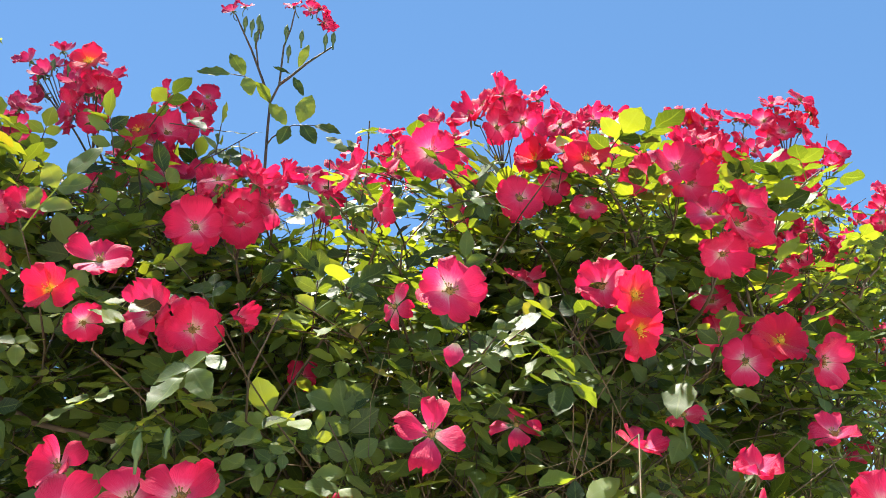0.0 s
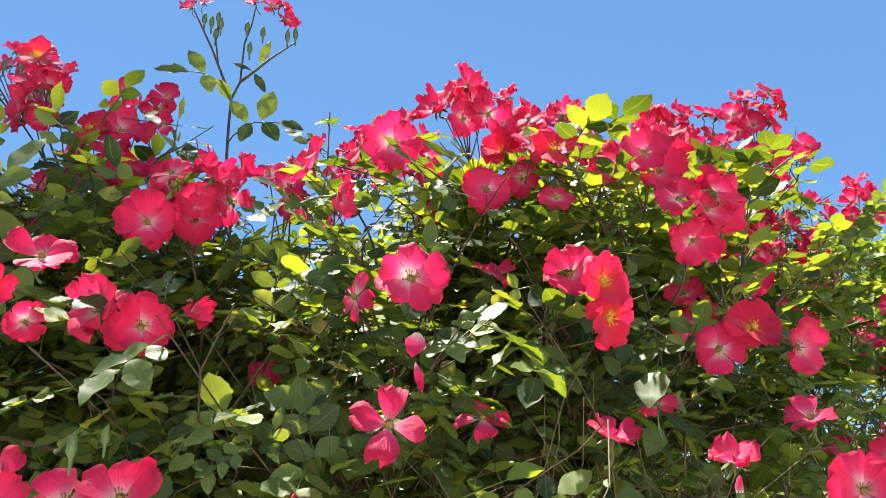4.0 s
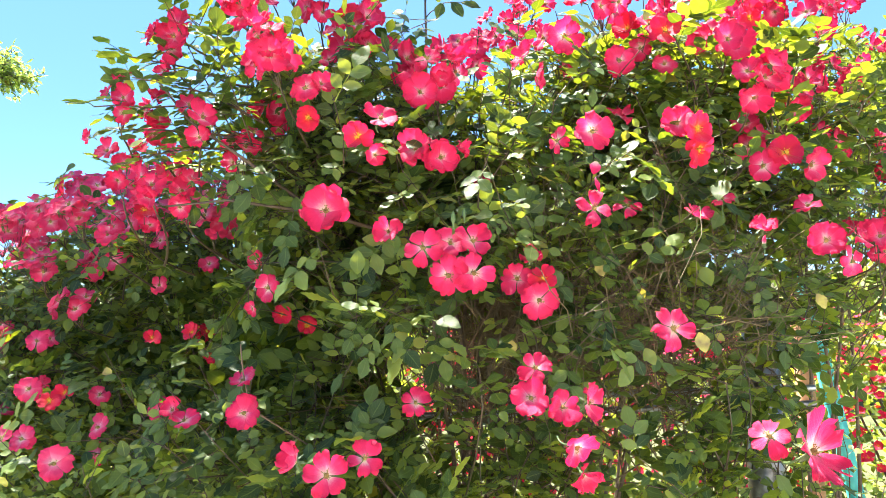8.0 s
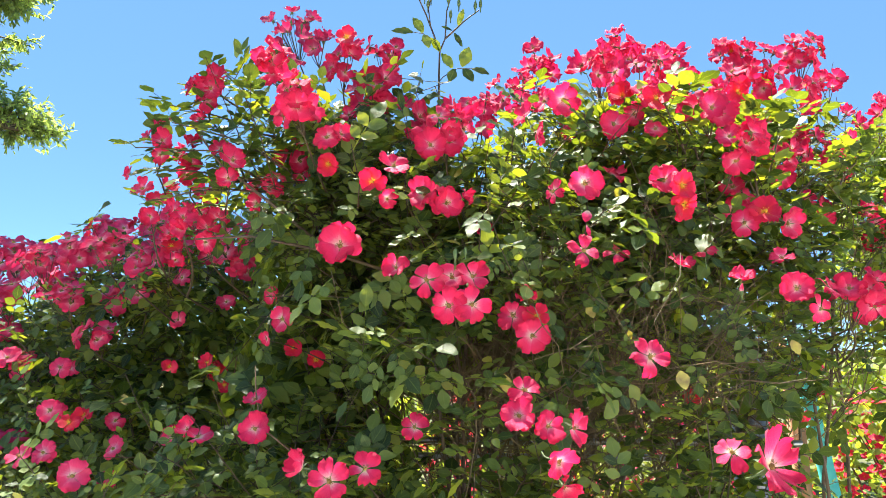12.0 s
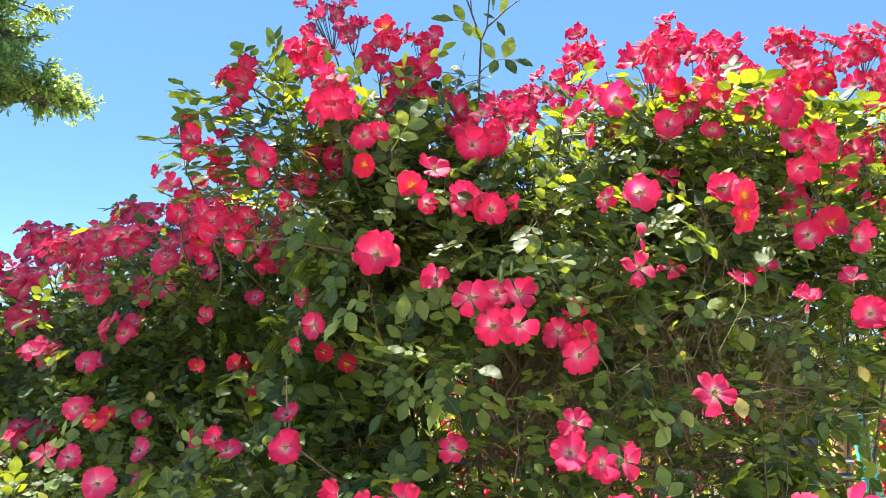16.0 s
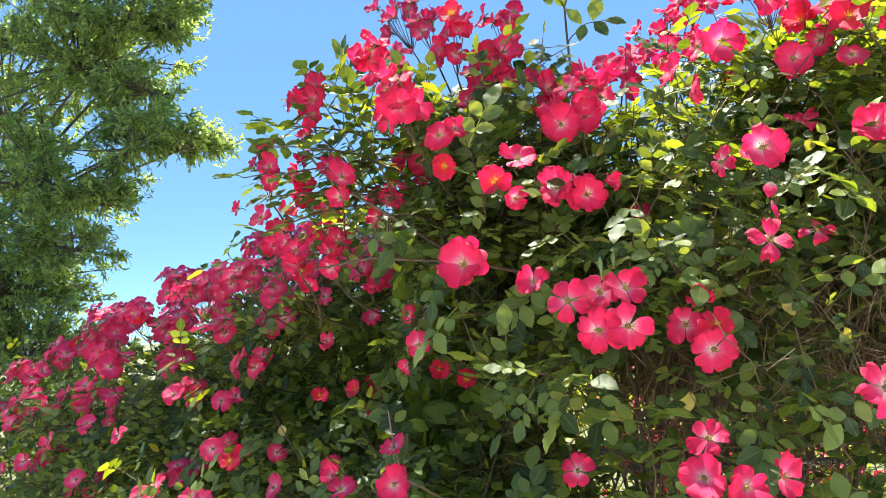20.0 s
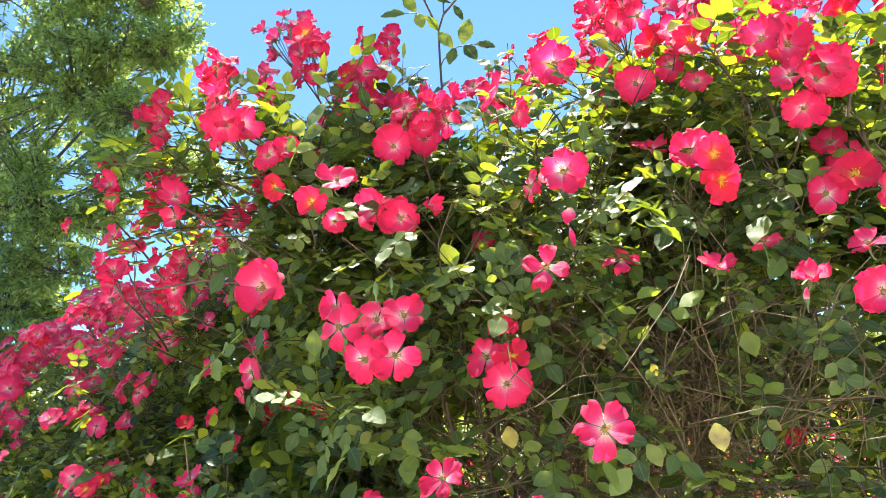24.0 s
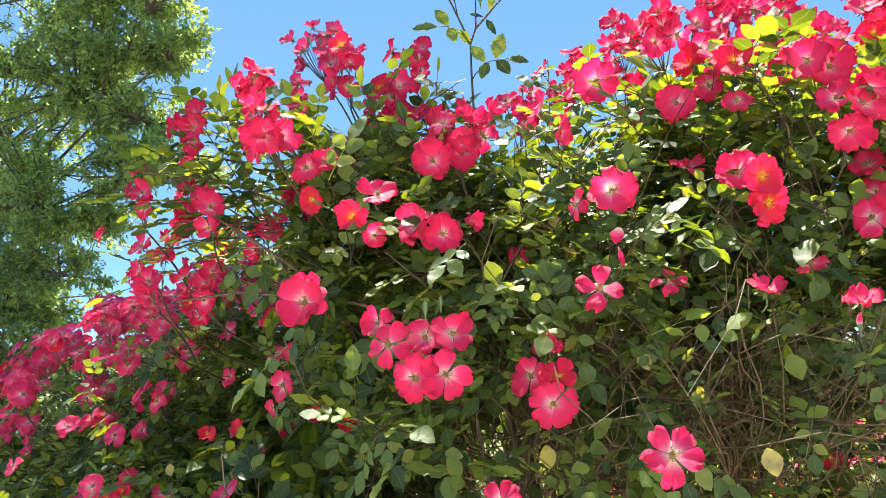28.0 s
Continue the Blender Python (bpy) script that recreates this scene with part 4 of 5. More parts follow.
core(middle_bush, [((-0.28, 1.66, 1.40), (0.18, 0.20, 0.40), 1600), ((0.0, 1.66, 1.63), (0.30, 0.20, 0.18), 1100), ((0.10, 1.72, 1.62), (0.38, 0.16, 0.20), 900), ((0.46, 1.66, 1.66), (0.24, 0.16, 0.24), 700)], 54)
core(left_bush, [((-0.72, 2.00, 1.18), (0.40, 0.26, 0.38), 3000), ((-1.35, 2.36, 1.12), (0.50, 0.24, 0.36), 2600), ((-2.0, 2.75, 1.15), (0.45, 0.26, 0.36), 2000)], 55)


def spread_canes(bush, cx, cy, rx, ry, count, top, seed):
    rng = np.random.default_rng(seed)
    feet, tips = [], []
    for k in range(count):
        a, r = rng.uniform(0, 6.28), math.sqrt(rng.uniform(0.05, 1))
        feet.append((cx + 0.35 * rx * math.cos(a) * r, cy + 0.35 * ry * math.sin(a) * r))
        tips.append((cx + rx * math.cos(a + 0.3) * r, cy + ry * math.sin(a + 0.3) * r, top - 0.35 * r * r + rng.uniform(-0.25, 0.05)))
    canes(bush, feet, tips, seed=seed)


spread_canes(middle_bush, 0.10, 1.68, 0.48, 0.34, 34, 1.90, 31)
spread_canes(left_bush, -0.85, 2.05, 0.45, 0.35, 16, 1.65, 32)
spread_canes(left_bush, -1.70, 2.50, 0.60, 0.40, 16, 1.60, 33)
spread_canes(right_bush, 0.90, 1.95, 0.38, 0.35, 14, 1.90, 34)


# ---- trees ----
def tree(name, foot, crowns, trunk, label, material, leaf, kind_blade, per, seed, spread, group=""):
    """A tree: a tapered trunk, limbs to each mass of its crown, and leaves on many drooping sprays."""
    rng = np.random.default_rng(seed)
    top = thing(name, *foot, label, "tree", group)
    origin = np.array(foot)
    high = max(c[2] for c, r, n in crowns)
    bag = Bag()
    line = bend(origin - [0, 0, 0.1], (foot[0] + 0.2, foot[1] + 0.1, high), rng.normal(size=3) * 0.15, 9)
    tube(bag, line - origin, np.linspace(trunk, trunk * 0.3, 9), 9)
    part("trunk", bag.mesh("trunk", BARK), top)
    mass, sprays = Bag(), Bag()
    feet, ways, ups, sizes = [], [], [], []
    for c, r, n in crowns:
        c = np.array(c)
        bag = Bag()
        fork = line[min(8, max(2, int(8 * (c[2] - 0.9) / high)))]
        tube(bag, bend(fork, c, (0, 0, 0.2), 6) - origin, np.linspace(trunk * 0.12, trunk * 0.04, 6), 6)
        part("limb", bag.mesh("limb", BARK), top)
        fine = name == "oak_tree" and c[2] < 7.5
        if fine:
            reach = float(np.mean(r))
            boughs = max(7, n // 6)
            for k in range(boughs):
                q = rows_unit(rng.normal(size=3) * [1, 1, 0.8] + [0, 0, 0.15])
                end = c + np.multiply(r, q) * rng.uniform(0.8, 1.3) + [0, 0, 0.10 * reach]
                bough = bend(c, end, (0, 0, rng.uniform(-0.05, 0.12) * reach), 7)
                tube(sprays, bough - origin, np.linspace(0.016, 0.004, 7), 4)
                for j in range(18):
                    t = rng.uniform(0.25, 1.0)
                    root = c + (end - c) * t + [0, 0, 0.03]
                    way = rows_unit(rows_unit(end - c) * 0.8 + rng.normal(size=3) * [0.7, 0.7, 0.4])
                    tip = root + way * rng.uniform(0.10, 0.30) * (1.25 - 0.6 * t)
                    tube(sprays, np.array([root, tip]) - origin, [0.004, 0.002], 3)
                    for i in range(per):
                        feet.append(root + (tip - root) * rng.uniform(0.2, 1.05) + rng.normal(size=3) * 0.018)
                        ways.append(rows_unit(way * 0.6 + rng.normal(size=3) * 0.7 - [0, 0, 0.15]))
                        ups.append(rows_unit(rng.normal(size=3) * 0.55 + [0, 0, 0.8]))
                        sizes.append(leaf * 0.82)
            continue
        for k in range(n):
            q = rows_unit(rng.normal(size=3))
            tip = c + np.multiply(r, q) * rng.uniform(0.35, 1.0) ** 0.6 * rng.choice([0.7, 0.85, 1.0, 1.0, 1.1, 1.5])
            root = c + (tip - c) * 0.55
            tube(sprays, bend(root, tip, (0, 0, 0.06), 4) - origin, [0.012, 0.008, 0.005, 0.003], 3)
            for j in range(per):
                feet.append(root + (tip - root) * (0.5, 0.8, 1.0)[j % 3] + rng.normal(size=3) * spread)
                ways.append(rows_unit(rows_unit(tip - root) * 0.7 + rng.normal(size=3) * 0.65 - [0, 0, 0.25]))
                ups.append(rows_unit(rng.normal(size=3) * 0.6 + [0, 0, 0.8]))
                # bigger leaves high up, out of view, make the added shade denser
                sizes.append(leaf * (2.3 if c[2] > 7.5 else 1.0))
    n = len(feet)
    blades(mass, kind_blade, np.array(feet) - origin, np.array(ways), np.array(ups), np.array(sizes) * rng.uniform(0.7, 1.2, n), rng.uniform(0, 0.4, n), rng.uniform(0, 0.35, n))
    tagged(part("crown", mass.mesh("crown", material), top), kind="stuff")
    tagged(part("sprays", sprays.mesh("sprays", BARK), top), kind="stuff")
    return top


tree("oak_tree", (-8.6, 7.8, 0), [
    ((-5.4, 6.2, 3.2), (0.90, 0.9, 0.7), 230), ((-5.1, 6.3, 4.4), (1.1, 0.9, 0.8), 240), ((-4.3, 6.0, 4.55), (0.7, 0.6, 0.30), 110),
    ((-5.4, 6.5, 5.7), (1.5, 1.3, 0.9), 200), ((-4.3, 6.0, 5.2), (0.9, 0.7, 0.35), 110), ((-5.95, 6.3, 2.2), (0.85, 0.8, 0.6), 300),
    ((-6.6, 6.9, 4.2), (1.3, 1.2, 1.7), 220), ((-4.2, 5.9, 3.35), (0.55, 0.5, 0.22), 90), ((-3.68, 5.9, 3.28), (0.42, 0.25, 0.11), 50),
    ((-3.75, 5.9, 4.45), (0.46, 0.25, 0.10), 55), ((-4.05, 5.9, 3.88), (0.5, 0.35, 0.13), 60), ((-5.0, 6.0, 2.5), (0.40, 0.45, 0.25), 60),
    ((-3.95, 5.9, 4.95), (0.5, 0.3, 0.12), 50), ((-4.65, 5.9, 2.9), (0.4, 0.3, 0.12), 40), ((-5.75, 6.2, 1.5), (0.85, 0.7, 0.45), 260),
    # high masses out of view, added to shade the left and middle bushes
    ((-5.4, 6.4, 7.0), (1.5, 1.3, 1.0), 130), ((-6.4, 6.9, 8.2), (1.5, 1.4, 1.2), 50),
    ((-2.85, 4.65, 9.8), (0.8, 1.0, 0.8), 68), ((-2.10, 4.45, 9.9), (0.45, 0.45, 0.4), 17), ((-1.5, 4.3, 9.8), (0.5, 0.5, 0.4), 6), ((-3.9, 5.1, 9.6), (1.3, 1.2, 0.9), 40), ((-3.7, 5.6, 8.4), (1.0, 0.9, 0.7), 55),
    ((-4.9, 5.8, 8.0), (1.2, 1.0, 0.7), 65), ((-5.8, 6.5, 10.0), (1.4, 1.4, 1.1), 50), ((-7.2, 7.2, 6.4), (1.3, 1.3, 1.2), 60)],
    0.24, "tall tree with fine grey-green lobed leaves", TREE_LEAF, 0.076, OAK_BLADE, 14, 41, 0.03)
tree("ash_tree", (8.4, 10.6, 0), [
    ((6.8, 10.0, 4.3), (0.8, 0.8, 0.6), 170), ((7.8, 10.2, 4.1), (0.9, 0.9, 0.7), 190), ((8.9, 10.4, 3.6), (1.2, 1.0, 0.9), 170),
    ((6.5, 9.8, 3.4), (1.0, 0.9, 0.6), 150), ((9.9, 10.8, 3.8), (1.2, 1.0, 1.0), 140), ((7.6, 10.0, 3.0), (1.1, 0.9, 0.5), 130),
    ((6.0, 10.2, 4.2), (0.5, 0.5, 0.5), 70), ((5.8, 10.0, 3.5), (0.5, 0.6, 0.8), 90), ((5.6, 10.0, 2.4), (0.9, 0.8, 0.7), 120), ((8.6, 10.2, 2.2), (1.5, 1.0, 0.5), 110)],
    0.16, "sunlit light green tree beyond the rose bushes", FAR_LEAF, 0.09, SMALL_BLADE, 15, 42, 0.05)


# ---- the tall flowering shoot of the middle bush ----
def wand(points, thick, thin, name, material, bush):
    bag = Bag()
    fine = np.array(points, float)
    tube(bag, fine - np.array(bush.location), np.linspace(thick, thin, len(fine)), 6)
    return part(name, bag.mesh(name, material), bush)


def lone_leaf(bush, foot, tip, wide=1.0, up=(0.1, -0.9, 0.35), material=None, name="leaflet", label=""):
    """One leaflet from foot to tip."""
    foot, tip = np.array(foot, float), np.array(tip, float)
    bag = Bag()
    blades(bag, FINE_BLADE, (foot - np.array(bush.location))[None], (tip - foot)[None], np.array(up, float)[None],
           np.linalg.norm(tip - foot), 0.22, 0.06, wide)
    return part(name, bag.mesh(name, material or LEAF), bush, None, label)


B = middle_bush
wand([(-0.016, 1.46, 1.70), (-0.018, 1.455, 1.86), (-0.014, 1.45, 1.981), (-0.014, 1.45, 2.053), (-0.013, 1.45, 2.101), (-0.002, 1.45, 2.129),
      (0.001, 1.45, 2.190), (0.010, 1.45, 2.222), (0.014, 1.45, 2.250)], 0.0028, 0.0010, "cane", STEM, B)
wand([(-0.013, 1.45, 2.101), (-0.025, 1.448, 2.135), (-0.042, 1.445, 2.179), (-0.059, 1.442, 2.216), (-0.068, 1.44, 2.236)], 0.0022, 0.0010, "side_shoot", STEM, B)
wand([(-0.032, 1.447, 2.153), (-0.037, 1.445, 2.191), (-0.033, 1.445, 2.214)], 0.0014, 0.0008, "side_shoot", STEM, B)
wand([(-0.002, 1.45, 2.129), (0.015, 1.452, 2.146), (0.035, 1.455, 2.168), (0.050, 1.455, 2.180), (0.069, 1.455, 2.195)], 0.0022, 0.0010, "side_shoot", STEM, B)
wand([(-0.014, 1.45, 2.110), (-0.029, 1.44, 2.124), (-0.047, 1.435, 2.133), (-0.066, 1.435, 2.136)], 0.0012, 0.0006, "leaf_stalk", STEM, B)
wand([(-0.014, 1.45, 2.036), (-0.005, 1.44, 2.043), (0.023, 1.43, 2.057), (0.052, 1.43, 2.057)], 0.0012, 0.0006, "leaf_stalk", STEM, B)
lone_leaf(B, (-0.066, 1.435, 2.136), (-0.112, 1.430, 2.139), 0.62)
lone_leaf(B, (-0.047, 1.435, 2.134), (-0.068, 1.430, 2.167), 0.85)
lone_leaf(B, (-0.045, 1.435, 2.132), (-0.034, 1.425, 2.099), 0.9)
lone_leaf(B, (0.052, 1.430, 2.057), (0.089, 1.425, 2.045), 0.68)
lone_leaf(B, (0.014, 1.432, 2.058), (-0.009, 1.428, 2.090), 0.85)
lone_leaf(B, (0.018, 1.432, 2.057), (0.007, 1.425, 2.027), 0.95)
lone_leaf(B, (0.033, 1.430, 2.060), (0.047, 1.426, 2.102), 0.95)
lone_leaf(B, (0.035, 1.430, 2.058), (0.056, 1.424, 2.028), 0.95)
lone_leaf(B, (0.013, 1.450, 2.147), (-0.010, 1.440, 2.153), 0.5)
lone_leaf(B, (0.017, 1.450, 2.142), (0.034, 1.440, 2.108), 0.5)
lone_leaf(B, (0.036, 1.452, 2.196), (0.024, 1.445, 2.156), 0.5)
lone_leaf(B, (-0.012, 1.448, 2.100), (-0.030, 1.435, 2.125), 0.8, (-0.5, -0.3, 0.8))
for x, z in ((-0.045, 2.221), (-0.038, 2.202), (-0.032, 2.218), (-0.036, 2.229), (0.004, 2.213), (0.026, 2.205), (0.071, 2.203), (0.009, 2.180), (-0.055, 2.226), (0.060, 2.200)):
    bud(B, x, 1.447, z)
rose(B, -0.072, 1.440, 2.240, 0.036, -30, 40, "faded")
rose(B, -0.055, 1.440, 2.248, 0.030, 20, 60, "faded")
rose(B, 0.036, 1.450, 2.252, 0.042, 10, 20)
rose(B, 0.056, 1.450, 2.232, 0.040, 50, 0)
rose(B, 0.011, 1.455, 2.262, 0.038, -30, 40)
rose(B, 0.048, 1.460, 2.262, 0.040, 40, 50)

def spray(bush, root, tip, leaves, seed, size=0.030):
    """A thin arching branch with whole leaves held flat to both sides."""
    rng = np.random.default_rng(seed)
    origin = np.array(bush.location)
    root, tip = np.array(root, float), np.array(tip, float)
    line = bend(root, tip, rng.normal(size=3) * [0.01, 0.01, 0.006] + [0, 0, 0.012], 8) + rng.normal(size=(8, 3)) * 0.002
    bag = Bag()
    tube(bag, line - origin, np.linspace(0.0024, 0.0010, 8), 5)
    part("twig", bag.mesh("twig", CANE), bush)
    run = rows_unit(tip - root)
    side = rows_unit(np.cross(run, [0, 0, 1.0]))
    for k in range(leaves):
        t = 0.15 + 0.85 * (k + rng.uniform(0, 0.6)) / leaves
        place = line[min(7, int(round(t * 7)))]
        x = rows_unit(run * rng.uniform(0.4, 0.9) + side * (1 if k % 2 else -1) * rng.uniform(0.5, 1.0) + [0, 0, rng.uniform(-0.15, 0.25)])
        y = rows_unit(np.cross(rows_unit(np.array([0, -0.12, 1.0]) + rng.normal(size=3) * 0.22), x))
        z = np.cross(x, y)
        m = Matrix(((x[0], y[0], z[0], 0), (x[1], y[1], z[1], 0), (x[2], y[2], z[2], 0), (0, 0, 0, 1)))
        part("leaf", LEAF_SHAPES[(3, 5, 5, 7)[k % 4]][k % 4], bush, Matrix.Translation(Vector(place - origin)) @ m @ Matrix.Scale(size * rng.uniform(0.75, 1.15), 4))


# thin branches that reach out to the left of the middle bush
for k, (root, tip, count) in enumerate((
        ((-0.276, 1.32, 1.770), (-0.499, 1.20, 1.732), 9), ((-0.306, 1.32, 1.791), (-0.486, 1.22, 1.790), 8),
        ((-0.284, 1.32, 1.845), (-0.509, 1.18, 1.821), 11), ((-0.314, 1.32, 1.876), (-0.477, 1.22, 1.905), 9),
        ((-0.355, 1.32, 1.910), (-0.423, 1.25, 1.948), 6), ((-0.362, 1.38, 1.738), (-0.465, 1.28, 1.724), 7),
        ((-0.269, 1.35, 1.878), (-0.402, 1.28, 1.987), 8), ((-0.284, 1.30, 1.815), (-0.440, 1.15, 1.850), 9))):
    spray(B, root, tip, count, 300 + k)

def coloured_bud(bush, x, y, z, size=0.014):
    """A bud about to open: a rolled red tip in green sepals."""
    bud(bush, x, y, z, size)
    bag = Bag()
    p = np.array([x, y, z]) - np.array(bush.location)
    tube(bag, [p + [0, 0, size * 0.1], p + [0, 0, size * 0.6], p + [0.001, 0, size * 1.3], p + [0.002, 0, size * 1.6]], [size * 0.33, size * 0.38, size * 0.22, size * 0.03], 8)
    part("bud_tip", bag.mesh("bud_tip", PINK), bush, None, "rolled pink-red bud tip")


coloured_bud(B, 0.438, 1.080, 1.580, 0.008)
bud(B, 0.016, 0.990, 1.620, 0.009)
bud(B, 0.030, 1.000, 1.626, 0.007)

# sunlit branches among the trusses on the right
sides = np.random.default_rng(77)
for k in range(32):
    right = k % 5 > 1
    x = sides.uniform(0.70, 1.22) if right else sides.uniform(0.20, 0.72)
    y = (1.55 + 0.35 * (x - 0.7) if right else 1.34 + 0.15 * sides.random()) + sides.uniform(-0.06, 0.12)
    top = 1.99 - 0.35 * max(0.0, x - 0.80) if right else 1.97
    z = sides.uniform(1.62, top) if right else sides.uniform(1.84, top)
    spray(right_bush if right else B, (x, y, z - 0.11), (x + sides.uniform(-0.09, 0.09), y - sides.uniform(0.0, 0.10), z), 7, 400 + k, 0.034)

# a yellowed, spotted leaf, and hanging spent petals
SPOTTED = plain_material("yellowed_leaf", (0.16, 0.10, 0.05), (0.52, 0.46, 0.07), 70, 0.5)
lone_leaf(B, (0.337, 1.060, 1.466), (0.342, 1.050, 1.440), 1.1, (0, -1, 0.2), SPOTTED, "yellow_leaf", "yellow leaf with brown blotches")
lone_leaf(B, (0.100, 1.220, 1.453), (0.104, 1.214, 1.424), 1.1, (0.2, -1, 0.2), SPOTTED, "yellow_leaf", "yellow leaf with brown blotches")
lone_leaf(B, (0.215, 1.080, 1.700), (0.209, 1.072, 1.681), 1.1, (0, -1, 0.3), PINK, "spent_petal", "limp salmon petal hanging from a stalk")
lone_leaf(B, (0.212, 1.078, 1.678), (0.216, 1.070, 1.655), 0.4, (0, -1, 0.3), PINK, "spent_petal", "limp salmon petal hanging from a stalk")

for x, y, z in ((0.052, 1.25, 1.748), (0.130, 1.25, 1.740), (0.229, 1.15, 1.553), (-0.638, 1.50, 1.386), (0.587, 1.40, 1.847), (0.520, 1.10, 1.500)):
    lone_leaf(left_bush if x < -0.5 else B, (x - 0.004, y, z + 0.011), (x + 0.004, y - 0.008, z - 0.010), 1.15, (0.1, -0.9, 0.4), SPOTTED, "yellow_leaf", "small yellow leaf with brown blotches")

# bare dry twigs that stand out of the leaves
wand([(0.90, 1.88, 1.95), (1.00, 1.90, 2.05), (1.06, 1.90, 2.11), (1.10, 1.90, 2.14)], 0.003, 0.001, "dry_twig", DRY, right_bush)
wand([(1.04, 1.90, 2.09), (1.05, 1.90, 2.13), (1.045, 1.90, 2.17)], 0.002, 0.0008, "dry_twig", DRY, right_bush)
wand([(1.00, 1.75, 1.80), (1.12, 1.76, 1.835), (1.22, 1.78, 1.850), (1.32, 1.80, 1.875)], 0.003, 0.001, "dry_twig", DRY, right_bush)
wand([(-0.20, 1.20, 1.30), (-0.262, 1.085, 1.38), (-0.268, 1.075, 1.430), (-0.270, 1.072, 1.468)], 0.0014, 0.0009, "dry_twig", DRY, B)
wand([(-0.05, 1.40, 1.62), (-0.20, 1.28, 1.66), (-0.32, 1.20, 1.675), (-0.40, 1.17, 1.665)], 0.0036, 0.0015, "cane", CANE, B)
wand([(-0.20, 1.30, 1.66), (-0.30, 1.25, 1.74), (-0.38, 1.22, 1.80), (-0.43, 1.20, 1.87)], 0.0035, 0.0016, "cane", CANE, B)


# ---- the steel support inside the roses, and what shows through the gaps ----
STEEL = plain_material("weathered_steel", (0.07, 0.065, 0.06), (0.42, 0.43, 0.45), 45, 0.28, 0.5, 0.9)
support = thing("trellis", 0.64, 1.57, 0, "weathered steel trellis pole and rails inside the roses", "trellis")
bag = Bag()
tube(bag, [(0, 0, -0.05), (0, 0, 0.9), (0, 0, 1.50), (0, 0, 1.52)], [0.035, 0.035, 0.035, 0.006], 20)
part("pole", bag.mesh("pole", STEEL), support)
for z in (1.300, 1.268, 0.55):
    bag = Bag()
    tube(bag, [(-0.72, 0.03, z), (-0.4, 0.03, z), (0.0, 0.03, z), (0.12, 0.03, z)], 0.007, 8)
    part("rail", bag.mesh("rail", STEEL), support)

stake = thing("garden_stake", 0.99, 2.05, 0, "slanting teal-painted garden stake among the roses", "garden stake")
bag = Bag()
block(bag, Matrix(((1, 0, -0.20, 0), (0, 1, 0, 0.0), (0.20, 0, 1, 0.75), (0, 0, 0, 1))), (0.036, 0.02, 1.56))
part("board", bag.mesh("board", TEAL), stake)
stake.location = (1.092, 1.99, 0)
post = thing("timber_post", 0.988, 2.05, 0, "orange-brown timber post behind the roses", "timber post")
bag = Bag()
block(bag, pose(0, 0, 0.76, 0, -3, 0), (0.035, 0.035, 1.54))
part("shaft", bag.mesh("shaft", TIMBER), post)

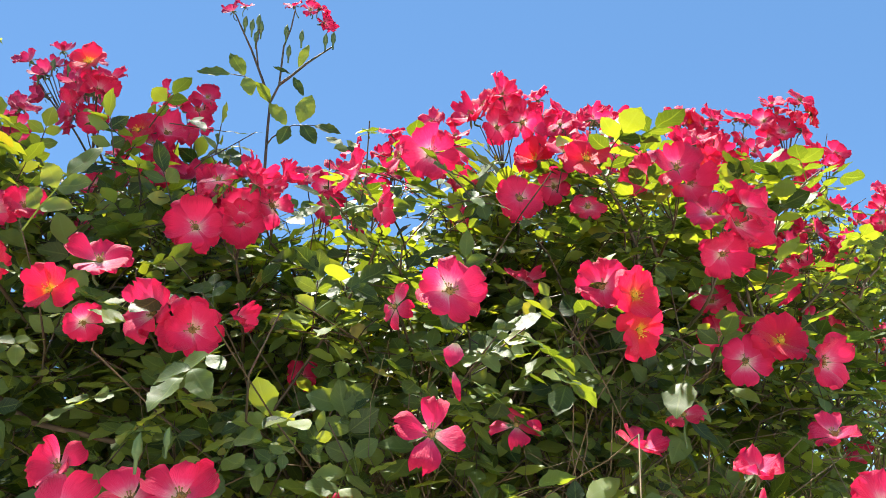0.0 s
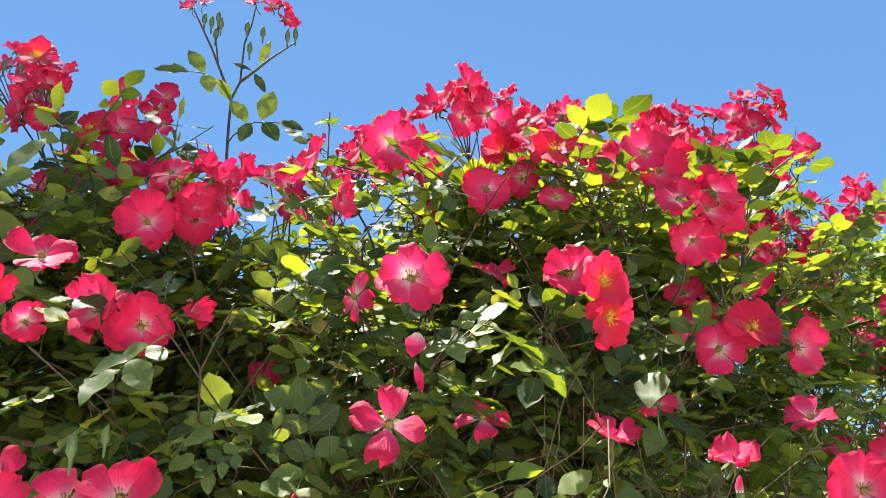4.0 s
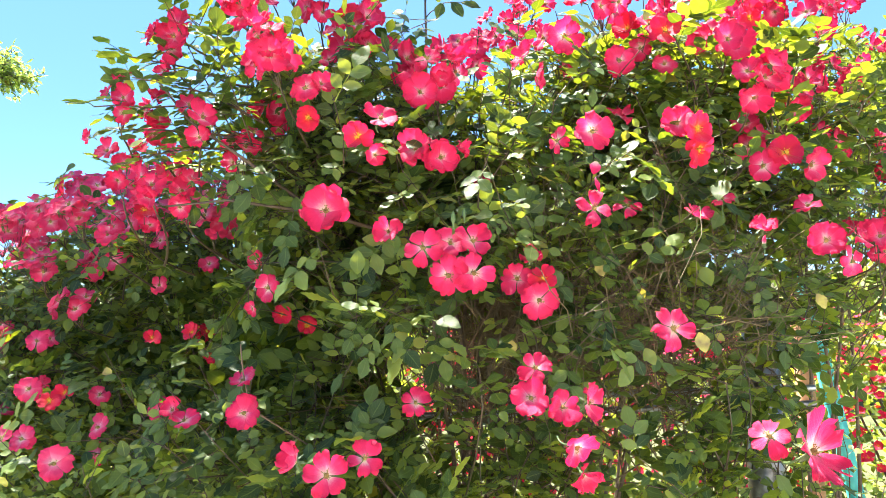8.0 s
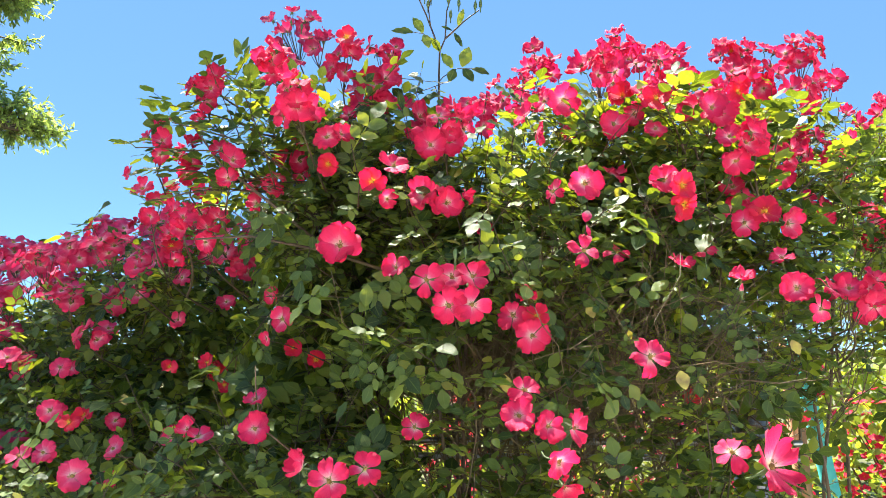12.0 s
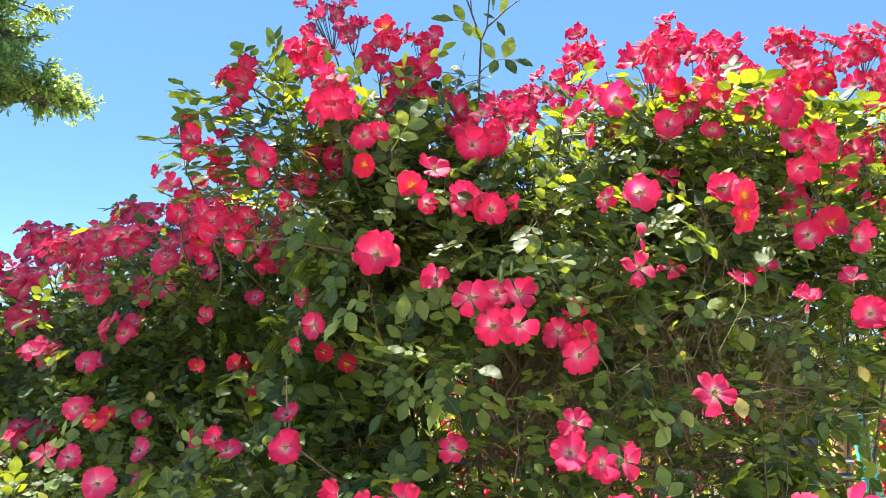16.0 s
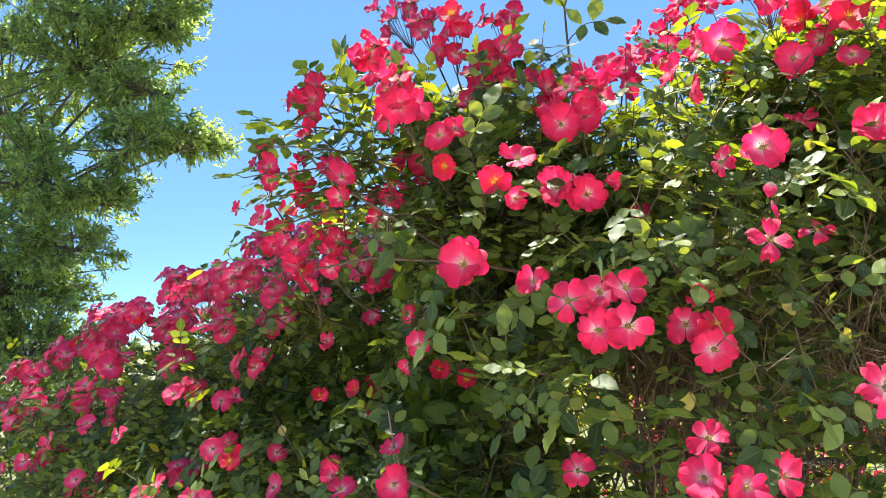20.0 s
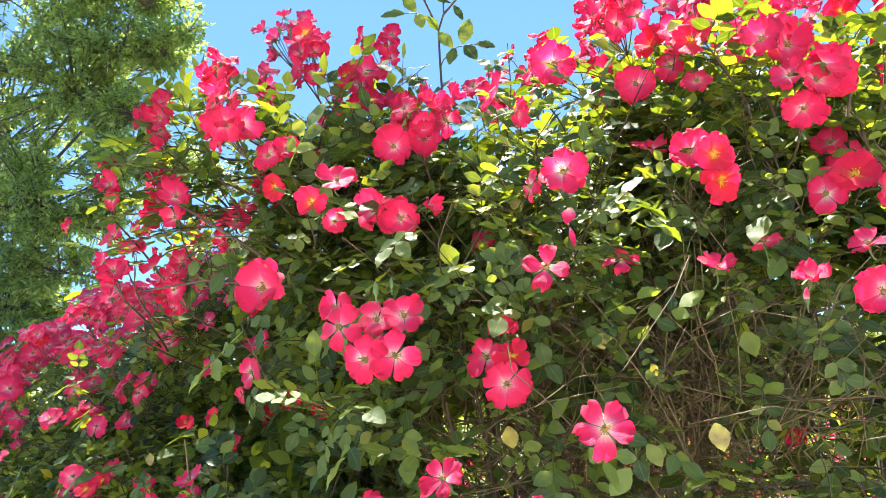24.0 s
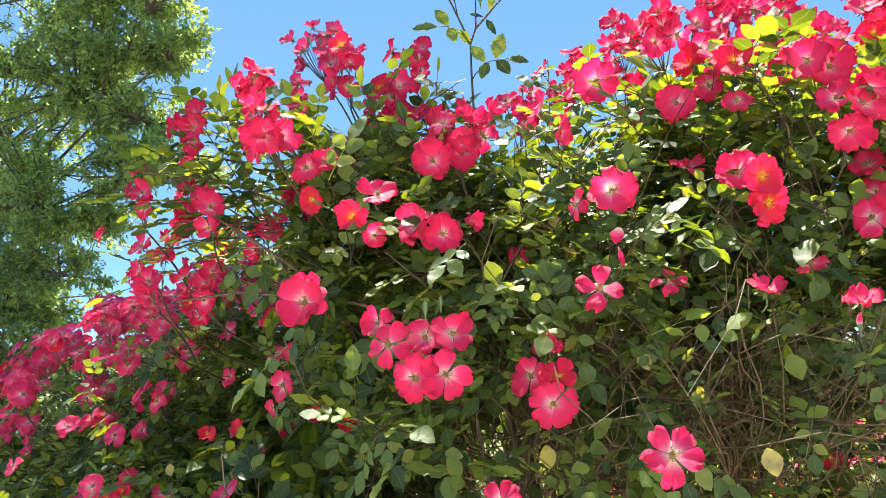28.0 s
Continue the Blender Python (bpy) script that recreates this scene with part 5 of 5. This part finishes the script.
# ---- the sunlit rose bed beyond ----
def far_bed(x, y, wide, high, seed):
    """A rose bush some way behind, with its leaves and blossom as masses."""
    rng = np.random.default_rng(seed)
    bed = thing("rose_bush", x, y, 0, "sunlit red rose bush beyond the trellis", "rose bush", "rose bushes beyond")
    n = 2600
    q = rows_unit(rng.normal(size=(n, 3)))
    q[:, 2] = np.abs(q[:, 2]) * 1.0
    place = q * [wide, 0.4, high] * rng.uniform(0.45, 1.0, (n, 1)) ** 0.5 * (1 + 0.12 * np.sin(9 * q[:, :1]))
    bag = Bag()
    blades(bag, SMALL_BLADE, place, q + rng.normal(size=(n, 3)) * 0.6, q * 0.5 + [0, 0, 0.7] + rng.normal(size=(n, 3)) * 0.4, 0.055, 0.2, 0.1)
    tagged(part("foliage", bag.mesh("foliage", FAR_LEAF), bed), kind="stuff")
    bag = Bag()
    m = 420
    q = rows_unit(rng.normal(size=(m, 3)))
    q[:, 2] = np.abs(q[:, 2])
    middle = q * [wide, 0.42, high] * rng.uniform(0.85, 1.05, (m, 1))
    for k in range(5):
        a = k * 1.2566
        side = rows_unit(np.cross(q, [0.3, 0.2, 1.0]))
        way = side * math.cos(a) + np.cross(q, side) * math.sin(a) + q * 0.3
        blades(bag, SMALL_BLADE, middle, way, q, 0.032, 0.1, 0.0, 1.5)
    tagged(part("blossom", bag.mesh("blossom", RED if seed % 2 else PINK), bed), kind="stuff")
    for k in range(7):
        bag = Bag()
        tube(bag, bend((rng.uniform(-0.1, 0.1), 0, -0.02), (rng.uniform(-wide, wide) * 0.7, rng.uniform(-0.2, 0.2), high * 0.8), (0, 0, 0.1)), [0.01, 0.009, 0.008, 0.006, 0.005, 0.004], 5)
        part("stem", bag.mesh("stem", CANE), bed)


for k, (x, y, w, h) in enumerate([(-1.2, 4.3, 0.8, 1.25), (0.2, 4.2, 0.8, 1.30), (1.5, 4.4, 0.8, 1.35), (2.8, 4.5, 0.8, 1.3), (-2.9, 4.6, 0.9, 1.15), (4.2, 4.8, 0.8, 1.2)]):
    far_bed(x, y, w, h, 60 + k)


def far_hedge(x0, x1, y, high, seed):
    """A clipped hedge far behind, closing the garden."""
    rng = np.random.default_rng(seed)
    hedge = thing("hedge", (x0 + x1) / 2, y, 0, "sunlit yellow-green hedge closing the garden", "hedge")
    n = 9000
    place = np.stack([rng.uniform(x0, x1, n) - (x0 + x1) / 2, rng.uniform(-0.4, 0.4, n), high * rng.uniform(0, 1, n) ** 0.7], 1)
    place[:, 2] += 0.08 * np.sin(place[:, 0] * 2.1) + 0.05 * np.sin(place[:, 0] * 5.3)
    bag = Bag()
    blades(bag, SMALL_BLADE, place, rng.normal(size=(n, 3)), rng.normal(size=(n, 3)) * 0.5 + [0, -0.4, 0.7], 0.14, 0.2, 0.1)
    tagged(part("foliage", bag.mesh("foliage", FAR_LEAF), hedge), kind="stuff")
    for k in range(int(x1 - x0)):
        bag = Bag()
        tube(bag, [(x0 - (x0 + x1) / 2 + k + 0.5, 0, -0.05), (x0 - (x0 + x1) / 2 + k + 0.5, 0, high * 0.8)], [0.03, 0.015], 6)
        part("stem", bag.mesh("stem", BARK), hedge)


far_hedge(-2.0, 12.0, 8.5, 1.50, 71)
